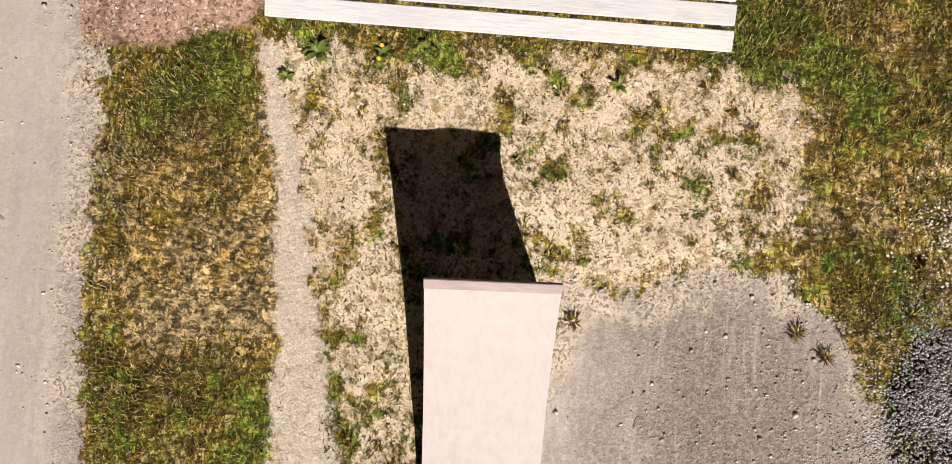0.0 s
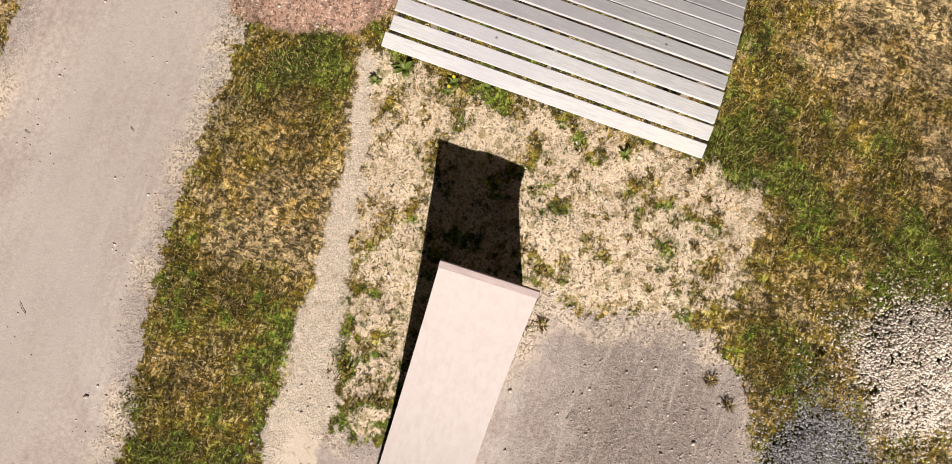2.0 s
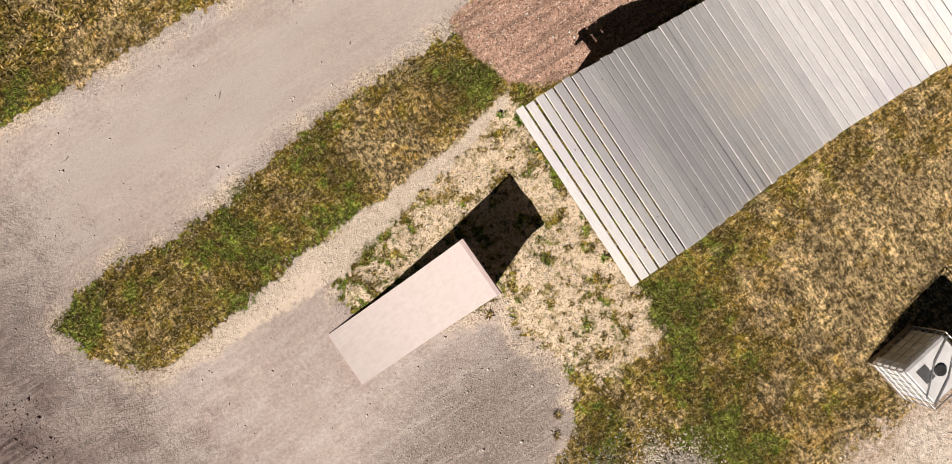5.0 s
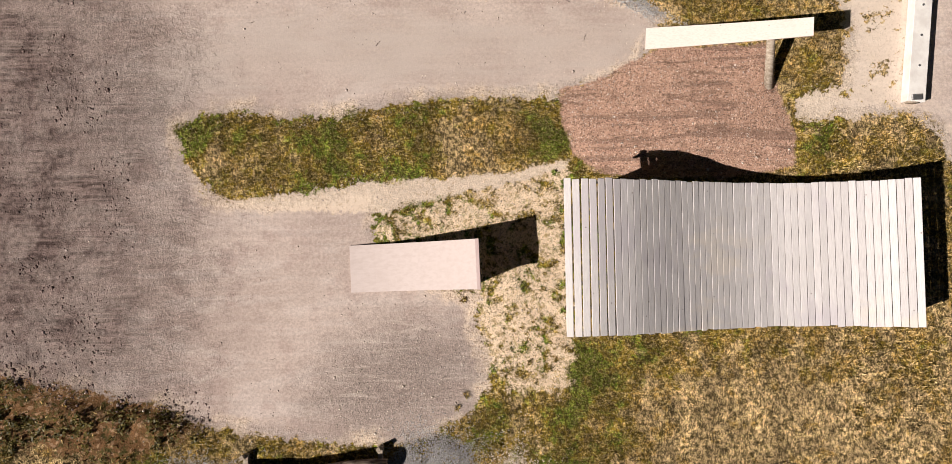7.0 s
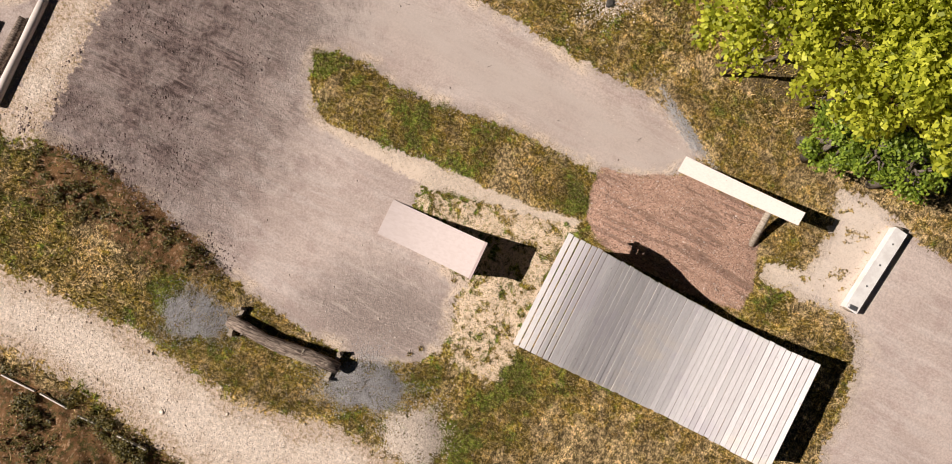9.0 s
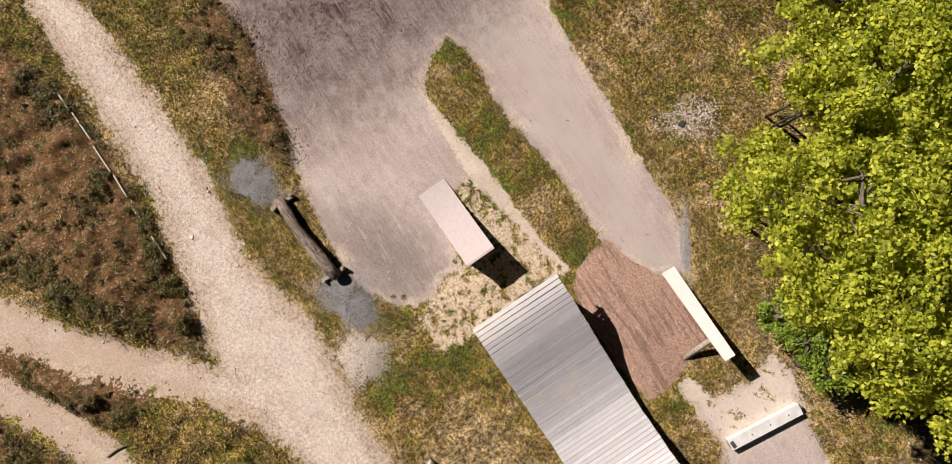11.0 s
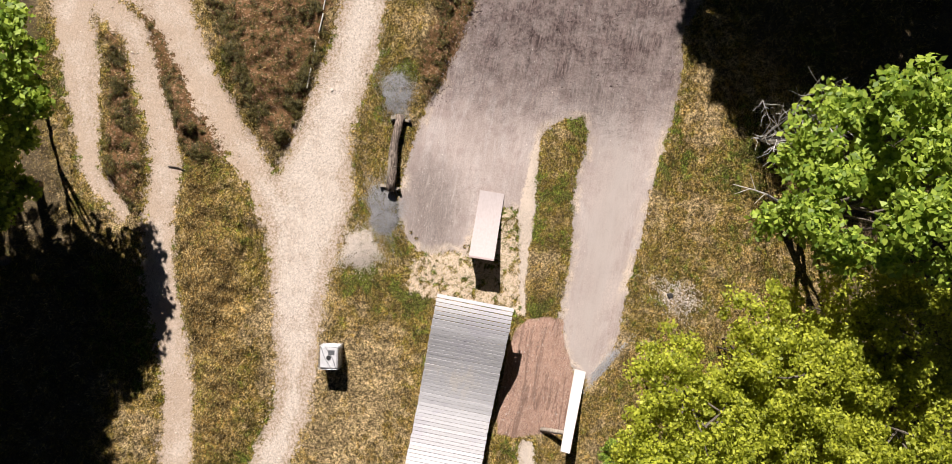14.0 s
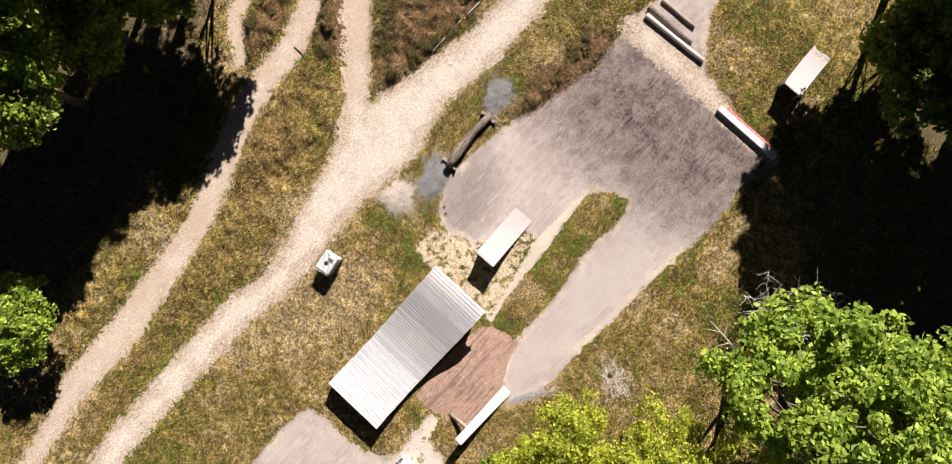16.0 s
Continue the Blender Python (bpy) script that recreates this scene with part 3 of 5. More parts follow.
def plain_material(name, a, b, scale=4.0, rough=0.6, metal=0.0, bump=0.2, specular=0.4):
    n = Nodes(name)
    place = n.coords()
    colour = n.mix(n.ramp(n.noise(scale, 6.0, 0.65, place), 0.3, 0.7), a, b)
    colour = n.mix(n.ramp(n.noise(scale * 14, 3.0, 0.7, place), 0.55, 0.8, 0.0, 0.3), colour, tuple(c * 0.6 for c in a))
    n.bump(n.noise(scale * 10, 4.0, 0.6, place), bump, 0.004)
    return n.done(colour, rough, metal, specular)


def stone_material(name, a, b):
    n = Nodes(name)
    colour = n.mix(n.island(), a, b)
    colour = n.mix(n.ramp(n.noise(30.0, 4.0), 0.4, 0.8, 0.0, 0.35), colour, tuple(c * 0.55 for c in a))
    n.bump(n.noise(70.0, 3.0), 0.4, 0.004)
    return n.done(colour, 0.9, 0.0, 0.2)


def bark_material(name, a, b):
    n = Nodes(name)
    place = n.coords()
    furrow = n.noise(5.0, 6.0, 0.7, n.mapped(place, (0.6, 4.0, 4.0)), 0.6)
    colour = n.mix(n.ramp(furrow, 0.35, 0.7), a, b)
    n.bump(furrow, 0.9, 0.03)
    return n.done(colour, 0.95, 0.0, 0.1)


def plank_material():
    """Weathered boards: bare and pale along the riding line, blue-grey where rain stands and nobody rides."""
    n = Nodes("weathered plank")
    v = n.tree.nodes.new("ShaderNodeVectorMath")
    v.operation = "ADD"
    n.link(n.coords(), v.inputs[0])
    shift = n.tree.nodes.new("ShaderNodeCombineXYZ")
    own = n.random()
    n.set(shift.inputs[0], n.math("MULTIPLY", own, 57.0))
    n.set(shift.inputs[1], n.math("MULTIPLY", own, 23.0))
    n.link(shift.outputs[0], v.inputs[1])
    grain = n.noise(5.0, 6.0, 0.65, n.mapped(v.outputs[0], (16.0, 1.0, 16.0)), 0.3)
    colour = n.mix(n.ramp(grain, 0.32, 0.72), (0.665, 0.64, 0.645), (0.515, 0.495, 0.50))
    wet = n.math("ADD", n.noise(0.55, 5.0, 0.6), n.math("MULTIPLY", n.noise(2.2, 5.0, 0.65, n.mapped(v.outputs[0], (1.0, 0.5, 1.0))), 0.35))
    colour = n.mix(n.ramp(wet, 0.66, 0.80, 0.0, 0.55), colour, (0.52, 0.485, 0.53))
    colour = n.mix(n.ramp(n.noise(0.7, 4.0, 0.6, n.mapped(n.place, (0.5, 1.4, 1.0))), 0.52, 0.66, 0.0, 0.45), colour, (0.73, 0.65, 0.56))
    colour = n.mix(1.0, colour, n.ramp(own, 0.0, 1.0, 0.90, 1.08), "MULTIPLY")
    spot = n.cells(2.6, n.mapped(v.outputs[0], (1.0, 1.0, 1.0)))
    colour = n.mix(n.ramp(spot, 0.06, 0.025, 0.0, 0.75), colour, (0.15, 0.12, 0.11))
    split = n.noise(3.0, 4.0, 0.6, n.mapped(v.outputs[0], (30.0, 0.8, 30.0)))
    colour = n.mix(n.ramp(split, 0.70, 0.76, 0.0, 0.6), colour, (0.22, 0.19, 0.18))
    n.bump(n.math("ADD", grain, n.math("MULTIPLY", split, 0.4)), 0.5, 0.004)
    return n.done(colour, 0.85, 0.0, 0.2)


GROUND = ground_material()
GRASS = grass_material("grass")
PLANK = plank_material()
FRAME = wood_material("framing timber", (0.36, 0.29, 0.21), (0.20, 0.16, 0.12))
PLYWOOD = wood_material("plywood", (0.535, 0.462, 0.445), (0.475, 0.402, 0.38), (1.0, 3.0, 3.0), 0.2, False, 0.65)
LIP = wood_material("lip board", (0.48, 0.38, 0.37), (0.36, 0.28, 0.27), (8.0, 1.0, 8.0), 0.2, False)
PALE_BOARD = wood_material("pale board", (0.74, 0.665, 0.62), (0.62, 0.545, 0.50), (1.0, 10.0, 10.0), 0.1)
BARK = bark_material("grey bark", (0.09, 0.075, 0.06), (0.26, 0.22, 0.18))
DEAD = bark_material("bleached dead wood", (0.27, 0.22, 0.17), (0.55, 0.48, 0.40))
BLEACHED = bark_material("bleached branch", (0.55, 0.50, 0.44), (0.85, 0.80, 0.73))
OLD_LOG = bark_material("old log", (0.085, 0.064, 0.052), (0.44, 0.35, 0.285))
WHITE = plain_material("white paint", (0.78, 0.77, 0.75), (0.64, 0.61, 0.59), 3.0, 0.55)
RED = plain_material("red paint", (0.66, 0.10, 0.10), (0.70, 0.33, 0.31), 5.0, 0.6)
PLASTIC = plain_material("milky plastic", (0.74, 0.73, 0.73), (0.60, 0.58, 0.58), 3.0, 0.45)
STEEL = plain_material("galvanised steel", (0.55, 0.55, 0.56), (0.42, 0.42, 0.43), 9.0, 0.4, 0.9)
BLACK = plain_material("black plastic", (0.03, 0.03, 0.03), (0.05, 0.05, 0.05), 6.0, 0.5)
GREY_STONE = stone_material("blue grey gravel", (0.60, 0.58, 0.57), (0.24, 0.23, 0.235))
PALE_STONE = stone_material("pale stone", (0.93, 0.84, 0.74), (0.46, 0.37, 0.30))
ROCK = stone_material("dark rock", (0.12, 0.11, 0.10), (0.07, 0.065, 0.06))
CLOD = stone_material("dark soil crumb", (0.13, 0.092, 0.085), (0.30, 0.225, 0.21))
TRAIL_STONE = stone_material("trail stone", (0.84, 0.72, 0.61), (0.33, 0.25, 0.19))
CHIP = stone_material("stone chips", (0.80, 0.71, 0.64), (0.36, 0.30, 0.27))
MAPLE_LEAF = leaf_material("maple leaf", (0.12, 0.20, 0.018), (0.47, 0.58, 0.075))
YELLOW_LEAF = leaf_material("young yellow leaf", (0.175, 0.21, 0.012), (0.65, 0.67, 0.07), 0.4)
MID_LEAF = leaf_material("mid green leaf", (0.09, 0.15, 0.014), (0.34, 0.44, 0.05))
DARK_LEAF = leaf_material("dark leaf", (0.05, 0.09, 0.010), (0.20, 0.27, 0.03))
WEED_LEAF = leaf_material("weed leaf", (0.13, 0.17, 0.03), (0.25, 0.29, 0.07), 0.15)
HEATH = leaf_material("heath leaf", (0.05, 0.045, 0.010), (0.19, 0.15, 0.035), 0.15)
TUFT = leaf_material("coarse grass", (0.24, 0.20, 0.05), (0.66, 0.50, 0.20), 0.2)
PETAL = plain_material("yellow petal", (0.8, 0.62, 0.03), (0.75, 0.55, 0.02), 20.0, 0.6)


# ---------------------------------------------------------------- ground
def build_ground():
    """One sheet, fine where the camera flies and coarse out to the horizon."""
    def steps(lo, hi, fine):
        inner = np.arange(lo, hi + fine / 2, fine)
        out = np.array([1.0, 2.5, 5, 10, 20, 40, 80, 160, 400, 1200])
        return np.concatenate([(lo - out)[::-1], inner, hi + out])

    xs, ys = steps(-16.0, 28.0, 0.125), steps(-23.0, 19.0, 0.125)
    x, y = np.meshgrid(xs, ys)
    x, y = x.ravel(), y.ravel()
    zones = ground_zones(x, y)
    z = ground_height(x, y, zones)
    w, h = len(xs), len(ys)
    a = (np.arange(h - 1)[:, None] * w + np.arange(w - 1)[None]).ravel()
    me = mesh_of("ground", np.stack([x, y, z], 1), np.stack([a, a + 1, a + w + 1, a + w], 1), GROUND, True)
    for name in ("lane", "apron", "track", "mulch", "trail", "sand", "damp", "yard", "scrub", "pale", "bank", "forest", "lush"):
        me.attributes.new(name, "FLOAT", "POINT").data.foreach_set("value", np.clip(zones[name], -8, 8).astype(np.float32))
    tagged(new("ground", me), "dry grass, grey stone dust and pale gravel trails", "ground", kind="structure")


build_ground()


def rests(x, y):
    return float(ground_height(np.array([x]), np.array([y]))[0])


# ---------------------------------------------------------------- jump ramp of bent plywood
def arc_profile(length, height, start, count=22):
    """Points (s, z) of a ramp that starts at that many degrees and bends up to its lip."""
    best, pts = None, None
    for end in range(20, 75):
        a = np.radians(np.linspace(start, end, count))
        step = np.ones(count - 1)
        mid = (a[1:] + a[:-1]) / 2
        s, z = np.r_[0, np.cumsum(np.cos(mid) * step)], np.r_[0, np.cumsum(np.sin(mid) * step)]
        miss = abs(z[-1] / s[-1] - height / length)
        if best is None or miss < best:
            best, pts = miss, list(zip(s * length / s[-1], z * height / z[-1]))
    return pts


def slab(bm, profile, y0, y1, thick, shift=0.0, narrow=0.0):
    """A bent sheet along a profile, of even thickness, drawn in by that much on either side towards its end."""
    rows = []
    for i, (s, z) in enumerate(profile):
        p, q = profile[max(i - 1, 0)], profile[min(i + 1, len(profile) - 1)]
        tx, tz = q[0] - p[0], q[1] - p[1]
        ln = math.hypot(tx, tz)
        nx, nz = -tz / ln, tx / ln
        d = narrow * i / (len(profile) - 1)
        rows.append([bm.verts.new((s + nx * o, y, z + nz * o)) for o, y in ((shift, y0 + d), (shift, y1 - d), (shift - thick, y1 - d), (shift - thick, y0 + d))])
    for a, b in zip(rows, rows[1:]):
        for k in range(4):
            bm.faces.new((a[k], a[(k + 1) % 4], b[(k + 1) % 4], b[k]))
    bm.faces.new(rows[0][::-1])
    bm.faces.new(rows[-1])
    return bm


def side_sheet(bm, profile, y, thick, under):
    """A side cheek: from the ground up to just under the profile."""
    cols = [[bm.verts.new((s, y + dy, zz)) for dy in (0, thick) for zz in (0.0, max(z - under, 0.005))] for s, z in profile]
    for a, b in zip(cols, cols[1:]):
        for i, j in ((0, 1), (2, 3), (0, 2), (1, 3)):
            bm.faces.new((a[i], a[j], b[j], b[i]))
    for c in (cols[0], cols[-1]):
        bm.faces.new((c[0], c[1], c[3], c[2]))
    return bm


def build_kicker(name, m, length, height, wide, label):
    ob = thing(name, m, label, "ramp", "plywood jump ramps")
    prof = arc_profile(length, height, 6)
    half = wide / 2
    cut = 11
    part("deck_sheet", slab(bmesh.new(), prof[:cut + 1], -half, half, 0.018, 0.018), PLYWOOD, ob, "bent plywood riding sheet")
    upper = [(s, z) for s, z in prof[cut:]]
    part("deck_sheet", slab(bmesh.new(), upper, -half + 0.002, half - 0.001, 0.018, 0.0182), PLYWOOD, ob)
    for y in (-half + 0.03, half - 0.05):
        part("side_panel", side_sheet(bmesh.new(), prof[2:-1], y, 0.02, 0.02), FRAME, ob)
    for i in range(4, len(prof), 3):
        s, z = prof[i]
        part("crossbar", box(bmesh.new(), (0.045, wide - 0.12, 0.09), pose(s - 0.03, 0, max(z - 0.075, 0.05)), 0.004), FRAME, ob)
    s, z = prof[-1]
    p = prof[-2]
    lean = math.degrees(math.atan2(z - p[1], s - p[0]))
    part("lip_board", box(bmesh.new(), (0.10, wide + 0.01, 0.045), pose(s + 0.035, 0, z + 0.012, 0, -lean + 12, 0), 0.006), LIP, ob, "pinkish lip board along the top edge")
    for y in (-half + 0.09, half - 0.09):
        part("post", box(bmesh.new(), (0.09, 0.09, z - 0.2), pose(s - 0.13, y, (z - 0.2) / 2), 0.006), FRAME, ob)
    ln = math.hypot(wide - 0.2, z - 0.3)
    part("brace", box(bmesh.new(), (0.025, ln, 0.09), pose(s - 0.2, 0, z / 2 - 0.1, math.degrees(math.atan2(z - 0.3, wide - 0.2)), 0, 0), 0.004), FRAME, ob)
    return ob


build_kicker("kicker_ramp", pose(0.15, -0.02, 0.0, 0, 0, 1.8), 3.28, 1.335, 1.22, "weathered pinkish plywood jump ramp on grey stone dust")
build_kicker("kicker_ramp", pose(-17.8, 6.05, 0.03, 0, 0, 0.4), 3.2, 1.2, 1.18, "brown plywood jump ramp standing in rough grass")


# ---------------------------------------------------------------- landing of grey planks
KNOTS = ((5.46, 2.12), (5.9, 2.18), (6.5, 2.09), (7.1, 1.90), (7.9, 1.57), (8.6, 1.26), (9.6, 0.86), (10.7, 0.60), (11.6, 0.57), (12.5, 0.68), (13.4, 0.94), (14.22, 1.31))


def smooth_line(knots, count):
    """A smooth curve through the knots, by Catmull-Rom."""
    out = []
    k = [knots[0], *knots, knots[-1]]
    for i in range(len(knots) - 1):
        p0, p1, p2, p3 = (np.array(p) for p in k[i:i + 4])
        for t in np.linspace(0, 1, count, endpoint=False):
            out.append(0.5 * (2 * p1 + (p2 - p0) * t + (2 * p0 - 5 * p1 + 4 * p2 - p3) * t**2 + (3 * p1 - p0 - 3 * p2 + p3) * t**3))
    return np.array([*out, knots[-1]])


def build_landing():
    ob = thing("landing_deck", pose(5.46, 0.215, 0.0), "long curved landing of weathered grey planks over timber framing", "landing")
    line = smooth_line(KNOTS, 12) - (5.46, 0.0)
    run = np.r_[0, np.cumsum(np.hypot(*np.diff(line, axis=0).T))]
    wide = 3.63
    for y in (-1.74, -1.16, -0.58, 0.0, 0.58, 1.16, 1.74):
        part("stringer", slab(bmesh.new(), [tuple(p) for p in line[::3]], y - 0.022, y + 0.022, 0.19, -0.045), FRAME, ob)
    under = [tuple(p) for p in line[24::3]]
    for y in (-1.79, 1.77):
        part("side_panel", side_sheet(bmesh.new(), under, y, 0.02, 0.06), FRAME, ob, "plain sheet closing the side below the deck")
    for s in (1.0, 2.2, 3.4, 4.6, 7.4, 8.1):
        z = float(np.interp(s, line[:, 0], line[:, 1])) - 0.12
        for y in (-1.68, 0.0, 1.68):
            part("post", box(bmesh.new(), (0.1, 0.1, z), pose(s, y, z / 2), 0.006), FRAME, ob)
        part("crossbar", box(bmesh.new(), (0.045, 3.4, 0.14), pose(s + 0.075, 0, z - 0.17), 0.005), FRAME, ob)
    bm = bmesh.new()
    box(bm, (0.161, wide, 0.038), None, 0.006)
    me = bpy.data.meshes.new("plank")
    bm.to_mesh(me)
    bm.free()
    me.materials.append(PLANK)
    rng = random.Random(5)
    at = 0.08
    while at < run[-1] - 0.05:
        s, z = np.interp(at, run, line[:, 0]), np.interp(at, run, line[:, 1])
        a, b = np.interp([at - 0.06, at + 0.06], run, line[:, 1]), np.interp([at - 0.06, at + 0.06], run, line[:, 0])
        lean = math.degrees(math.atan2(a[1] - a[0], b[1] - b[0]))
        plank = new("plank", me)
        plank.parent = ob
        plank.matrix_local = pose(s, rng.uniform(-0.012, 0.012), z - 0.019 + rng.uniform(-0.002, 0.003), rng.uniform(-0.15, 0.15), -lean + rng.uniform(-0.7, 0.7), rng.uniform(-0.2, 0.2)) @ Matrix.Diagonal(
            (1.0, rng.uniform(0.992, 1.004), 1.0, 1.0))
        at += 0.1745 if at > 1.1 else 0.196
    s, z = line[-1]
    part("end_board", box(bmesh.new(), (0.035, wide - 0.02, 0.15), pose(s + 0.015, 0, z - 0.085, 0, -20, 0.3), 0.006), PLANK, ob, "grey board closing the rear edge")


build_landing()


# ---------------------------------------------------------------- narrow ramp on a leaning log
def build_skinny():
    a, b = Vector((7.97, 5.94, 0.015)), Vector((11.66, 5.71, 1.49))
    turn = math.degrees(math.atan2(b.y - a.y, b.x - a.x))
    ob = thing("narrow_ramp", pose(a.x, a.y, 0, 0, 0, turn), "narrow pale wooden ramp propped on a leaning log", "ramp")
    run, rise = math.hypot(b.x - a.x, b.y - a.y), b.z
    prof = [(run * i / 10, rise * (0.86 * i / 10 + 0.14 * (i / 10) ** 2)) for i in range(11)]
    part("riding_board", slab(bmesh.new(), prof, -0.285, 0.285, 0.03, 0.03, 0.06), PALE_BOARD, ob, "pale worn riding board")
    for y in (-0.2, 0.16):
        part("beam", slab(bmesh.new(), prof[1:], y, y + 0.045, 0.12, -0.002), FRAME, ob)
    part("end_board", box(bmesh.new(), (0.03, 0.46, 0.1), pose(run - 0.03, 0, rise - 0.06), 0.004), FRAME, ob)
    back = Matrix.Rotation(-radians(turn), 4, "Z") @ Matrix.Translation((-a.x, -a.y, 0))
    foot, top = back @ Vector((11.17, 4.6, 0.0)), back @ Vector((10.84, 5.96, 1.06))
    mid = foot.lerp(top, 0.5)
    part("prop_log", tube(bmesh.new(), [foot, mid, top], [0.12, 0.11, 0.10], 12, 3, 0.08), DEAD, ob, "bleached round prop log", True)
    part("post", tube(bmesh.new(), [(run - 0.45, 0.1, 0), (run - 0.45, 0.1, 1.0)], [0.07, 0.065], 10, 4, 0.05), DEAD, ob, "", True)


build_skinny()


# ---------------------------------------------------------------- beams, log, tank
def build_white_beam(a, b, wide, tall, label, ends=True):
    a, b = Vector(a), Vector(b)
    turn = math.degrees(math.atan2(b.y - a.y, b.x - a.x))
    ln = (b - a).length
    z = rests(a.x, a.y)
    ob = thing("painted_beam", pose(a.x, a.y, z - 0.02, 0, 0, turn), label, "beam", "painted beams")
    part("log_body", tube(bmesh.new(), [(0.02, 0, tall * 0.45), (ln * 0.5, 0.01, tall * 0.45), (ln - 0.02, 0, tall * 0.45)], [tall * 0.45] * 3, 12, 2, 0.08), DEAD, ob, "round log core", True)
    part("top_board", box(bmesh.new(), (ln - 0.12, wide, 0.05), pose(ln / 2 - 0.04, 0, tall * 0.9 + 0.0), 0.01), WHITE, ob, "white painted top board")
    part("side_board", box(bmesh.new(), (ln - 0.14, 0.035, tall * 0.78), pose(ln / 2 - 0.04, wide / 2 - 0.03, tall * 0.46), 0.006), WHITE, ob, "white painted side board")
    part("side_board", box(bmesh.new(), (ln - 0.14, 0.035, tall * 0.78), pose(ln / 2 - 0.04, -wide / 2 + 0.03, tall * 0.46), 0.006), WHITE, ob)
    if ends:
        part("block", box(bmesh.new(), (0.14, wide * 0.55, 0.06), pose(0.12, 0.02, tall * 0.9 + 0.055, 0, 0, 8), 0.008), STEEL, ob, "grey metal end bracket")
        for k in (0.3, 0.55, 0.8):
            part("bolt", tube(bmesh.new(), [(ln * k, 0.03 * (k - 0.5), tall * 0.9 + 0.02), (ln * k, 0.03 * (k - 0.5), tall * 0.9 + 0.04)], [0.035, 0.03], 8), STEEL, ob)
    return ob


build_white_beam((14.85, 4.1, 0), (15.2, 7.28, 0), 0.46, 0.36, "white painted beam with a bare log end on grey dust")
red_beam = build_white_beam((-11.58, 3.9, 0), (-11.62, 8.15, 0), 0.34, 0.30, "white painted beam with a faded red edge beside the track", False)
part("red_edge", box(bmesh.new(), (3.7, 0.17, 0.14), pose(2.2, 0.24, 0.2), 0.01), RED, red_beam, "faded red edge strip")


def build_edging_log(a, b, r, label, material):
    a, b = Vector(a), Vector(b)
    z = rests(a.x, a.y)
    ob = thing("edging_log", pose(a.x, a.y, z), label, "log", "edging logs")
    d = b - a
    pts = [(d.x * k, d.y * k, r * 0.9) for k in (0, 0.25, 0.5, 0.75, 1.0)]
    part("trunk", tube(bmesh.new(), pts, [r * 1.05, r, r * 0.97, r, r * 0.92], 12, 9, 0.06), material, ob, "", True)
    return ob


build_edging_log((-12.75, -2.6, 0), (-12.95, 1.5, 0), 0.14, "pale peeled log edging the track", PALE_BOARD)
build_edging_log((-13.2, -2.8, 0), (-13.22, 0.35, 0), 0.15, "dark weathered log edging the track", OLD_LOG)
build_edging_log((-14.0, -2.5, 0), (-14.05, -0.15, 0), 0.11, "grey weathered log lying in the dust", DEAD)


def build_log_bench():
    ob = thing("log_bench", pose(-2.69, -5.2, 0, 0, 0, 2.5), "dark split old log lying on crossed timber stakes", "log")
    rng = random.Random(8)
    pts = [(0, 0, 0.42), (0.6, -0.02, 0.42), (1.3, -0.10, 0.40), (2.0, -0.06, 0.40), (2.8, 0.04, 0.38), (3.3, 0.04, 0.38), (3.8, 0.05, 0.38)]
    part("trunk", tube(bmesh.new(), pts, [0.18, 0.2, 0.2, 0.22, 0.21, 0.2, 0.19], 14, 6, 0.10), OLD_LOG, ob, "dark split trunk with pale worn edge", True)
    part("pale_split", tube(bmesh.new(), [(0.5, -0.13, 0.50), (1.6, -0.22, 0.48), (2.6, -0.13, 0.49), (3.6, -0.08, 0.46)], [0.03, 0.07, 0.08, 0.03], 8, 3, 0.3), DEAD, ob, "bleached split face", True)
    for s in (0.18, 3.6):
        part("crossbar", box(bmesh.new(), (0.13, 1.0, 0.14), pose(s, 0, 0.16, 0, 0, rng.uniform(-8, 8)), 0.012), DEAD, ob)
        for y in (-0.44, 0.44):
            part("stake", box(bmesh.new(), (0.11, 0.11, 0.32), pose(s + rng.uniform(-0.05, 0.05), y, 0.16, rng.uniform(-8, 8), 0, rng.uniform(0, 30)), 0.01), DEAD, ob)
    for k in range(14):
        i = rng.uniform(0.3, 3.6)
        part("bark_flake", box(bmesh.new(), (rng.uniform(0.05, 0.16), 0.05, 0.025), pose(i, rng.uniform(-0.2, 0.15), 0.575, rng.uniform(-30, 30), 0, rng.uniform(0, 180)), 0.006), DEAD, ob)


build_log_bench()


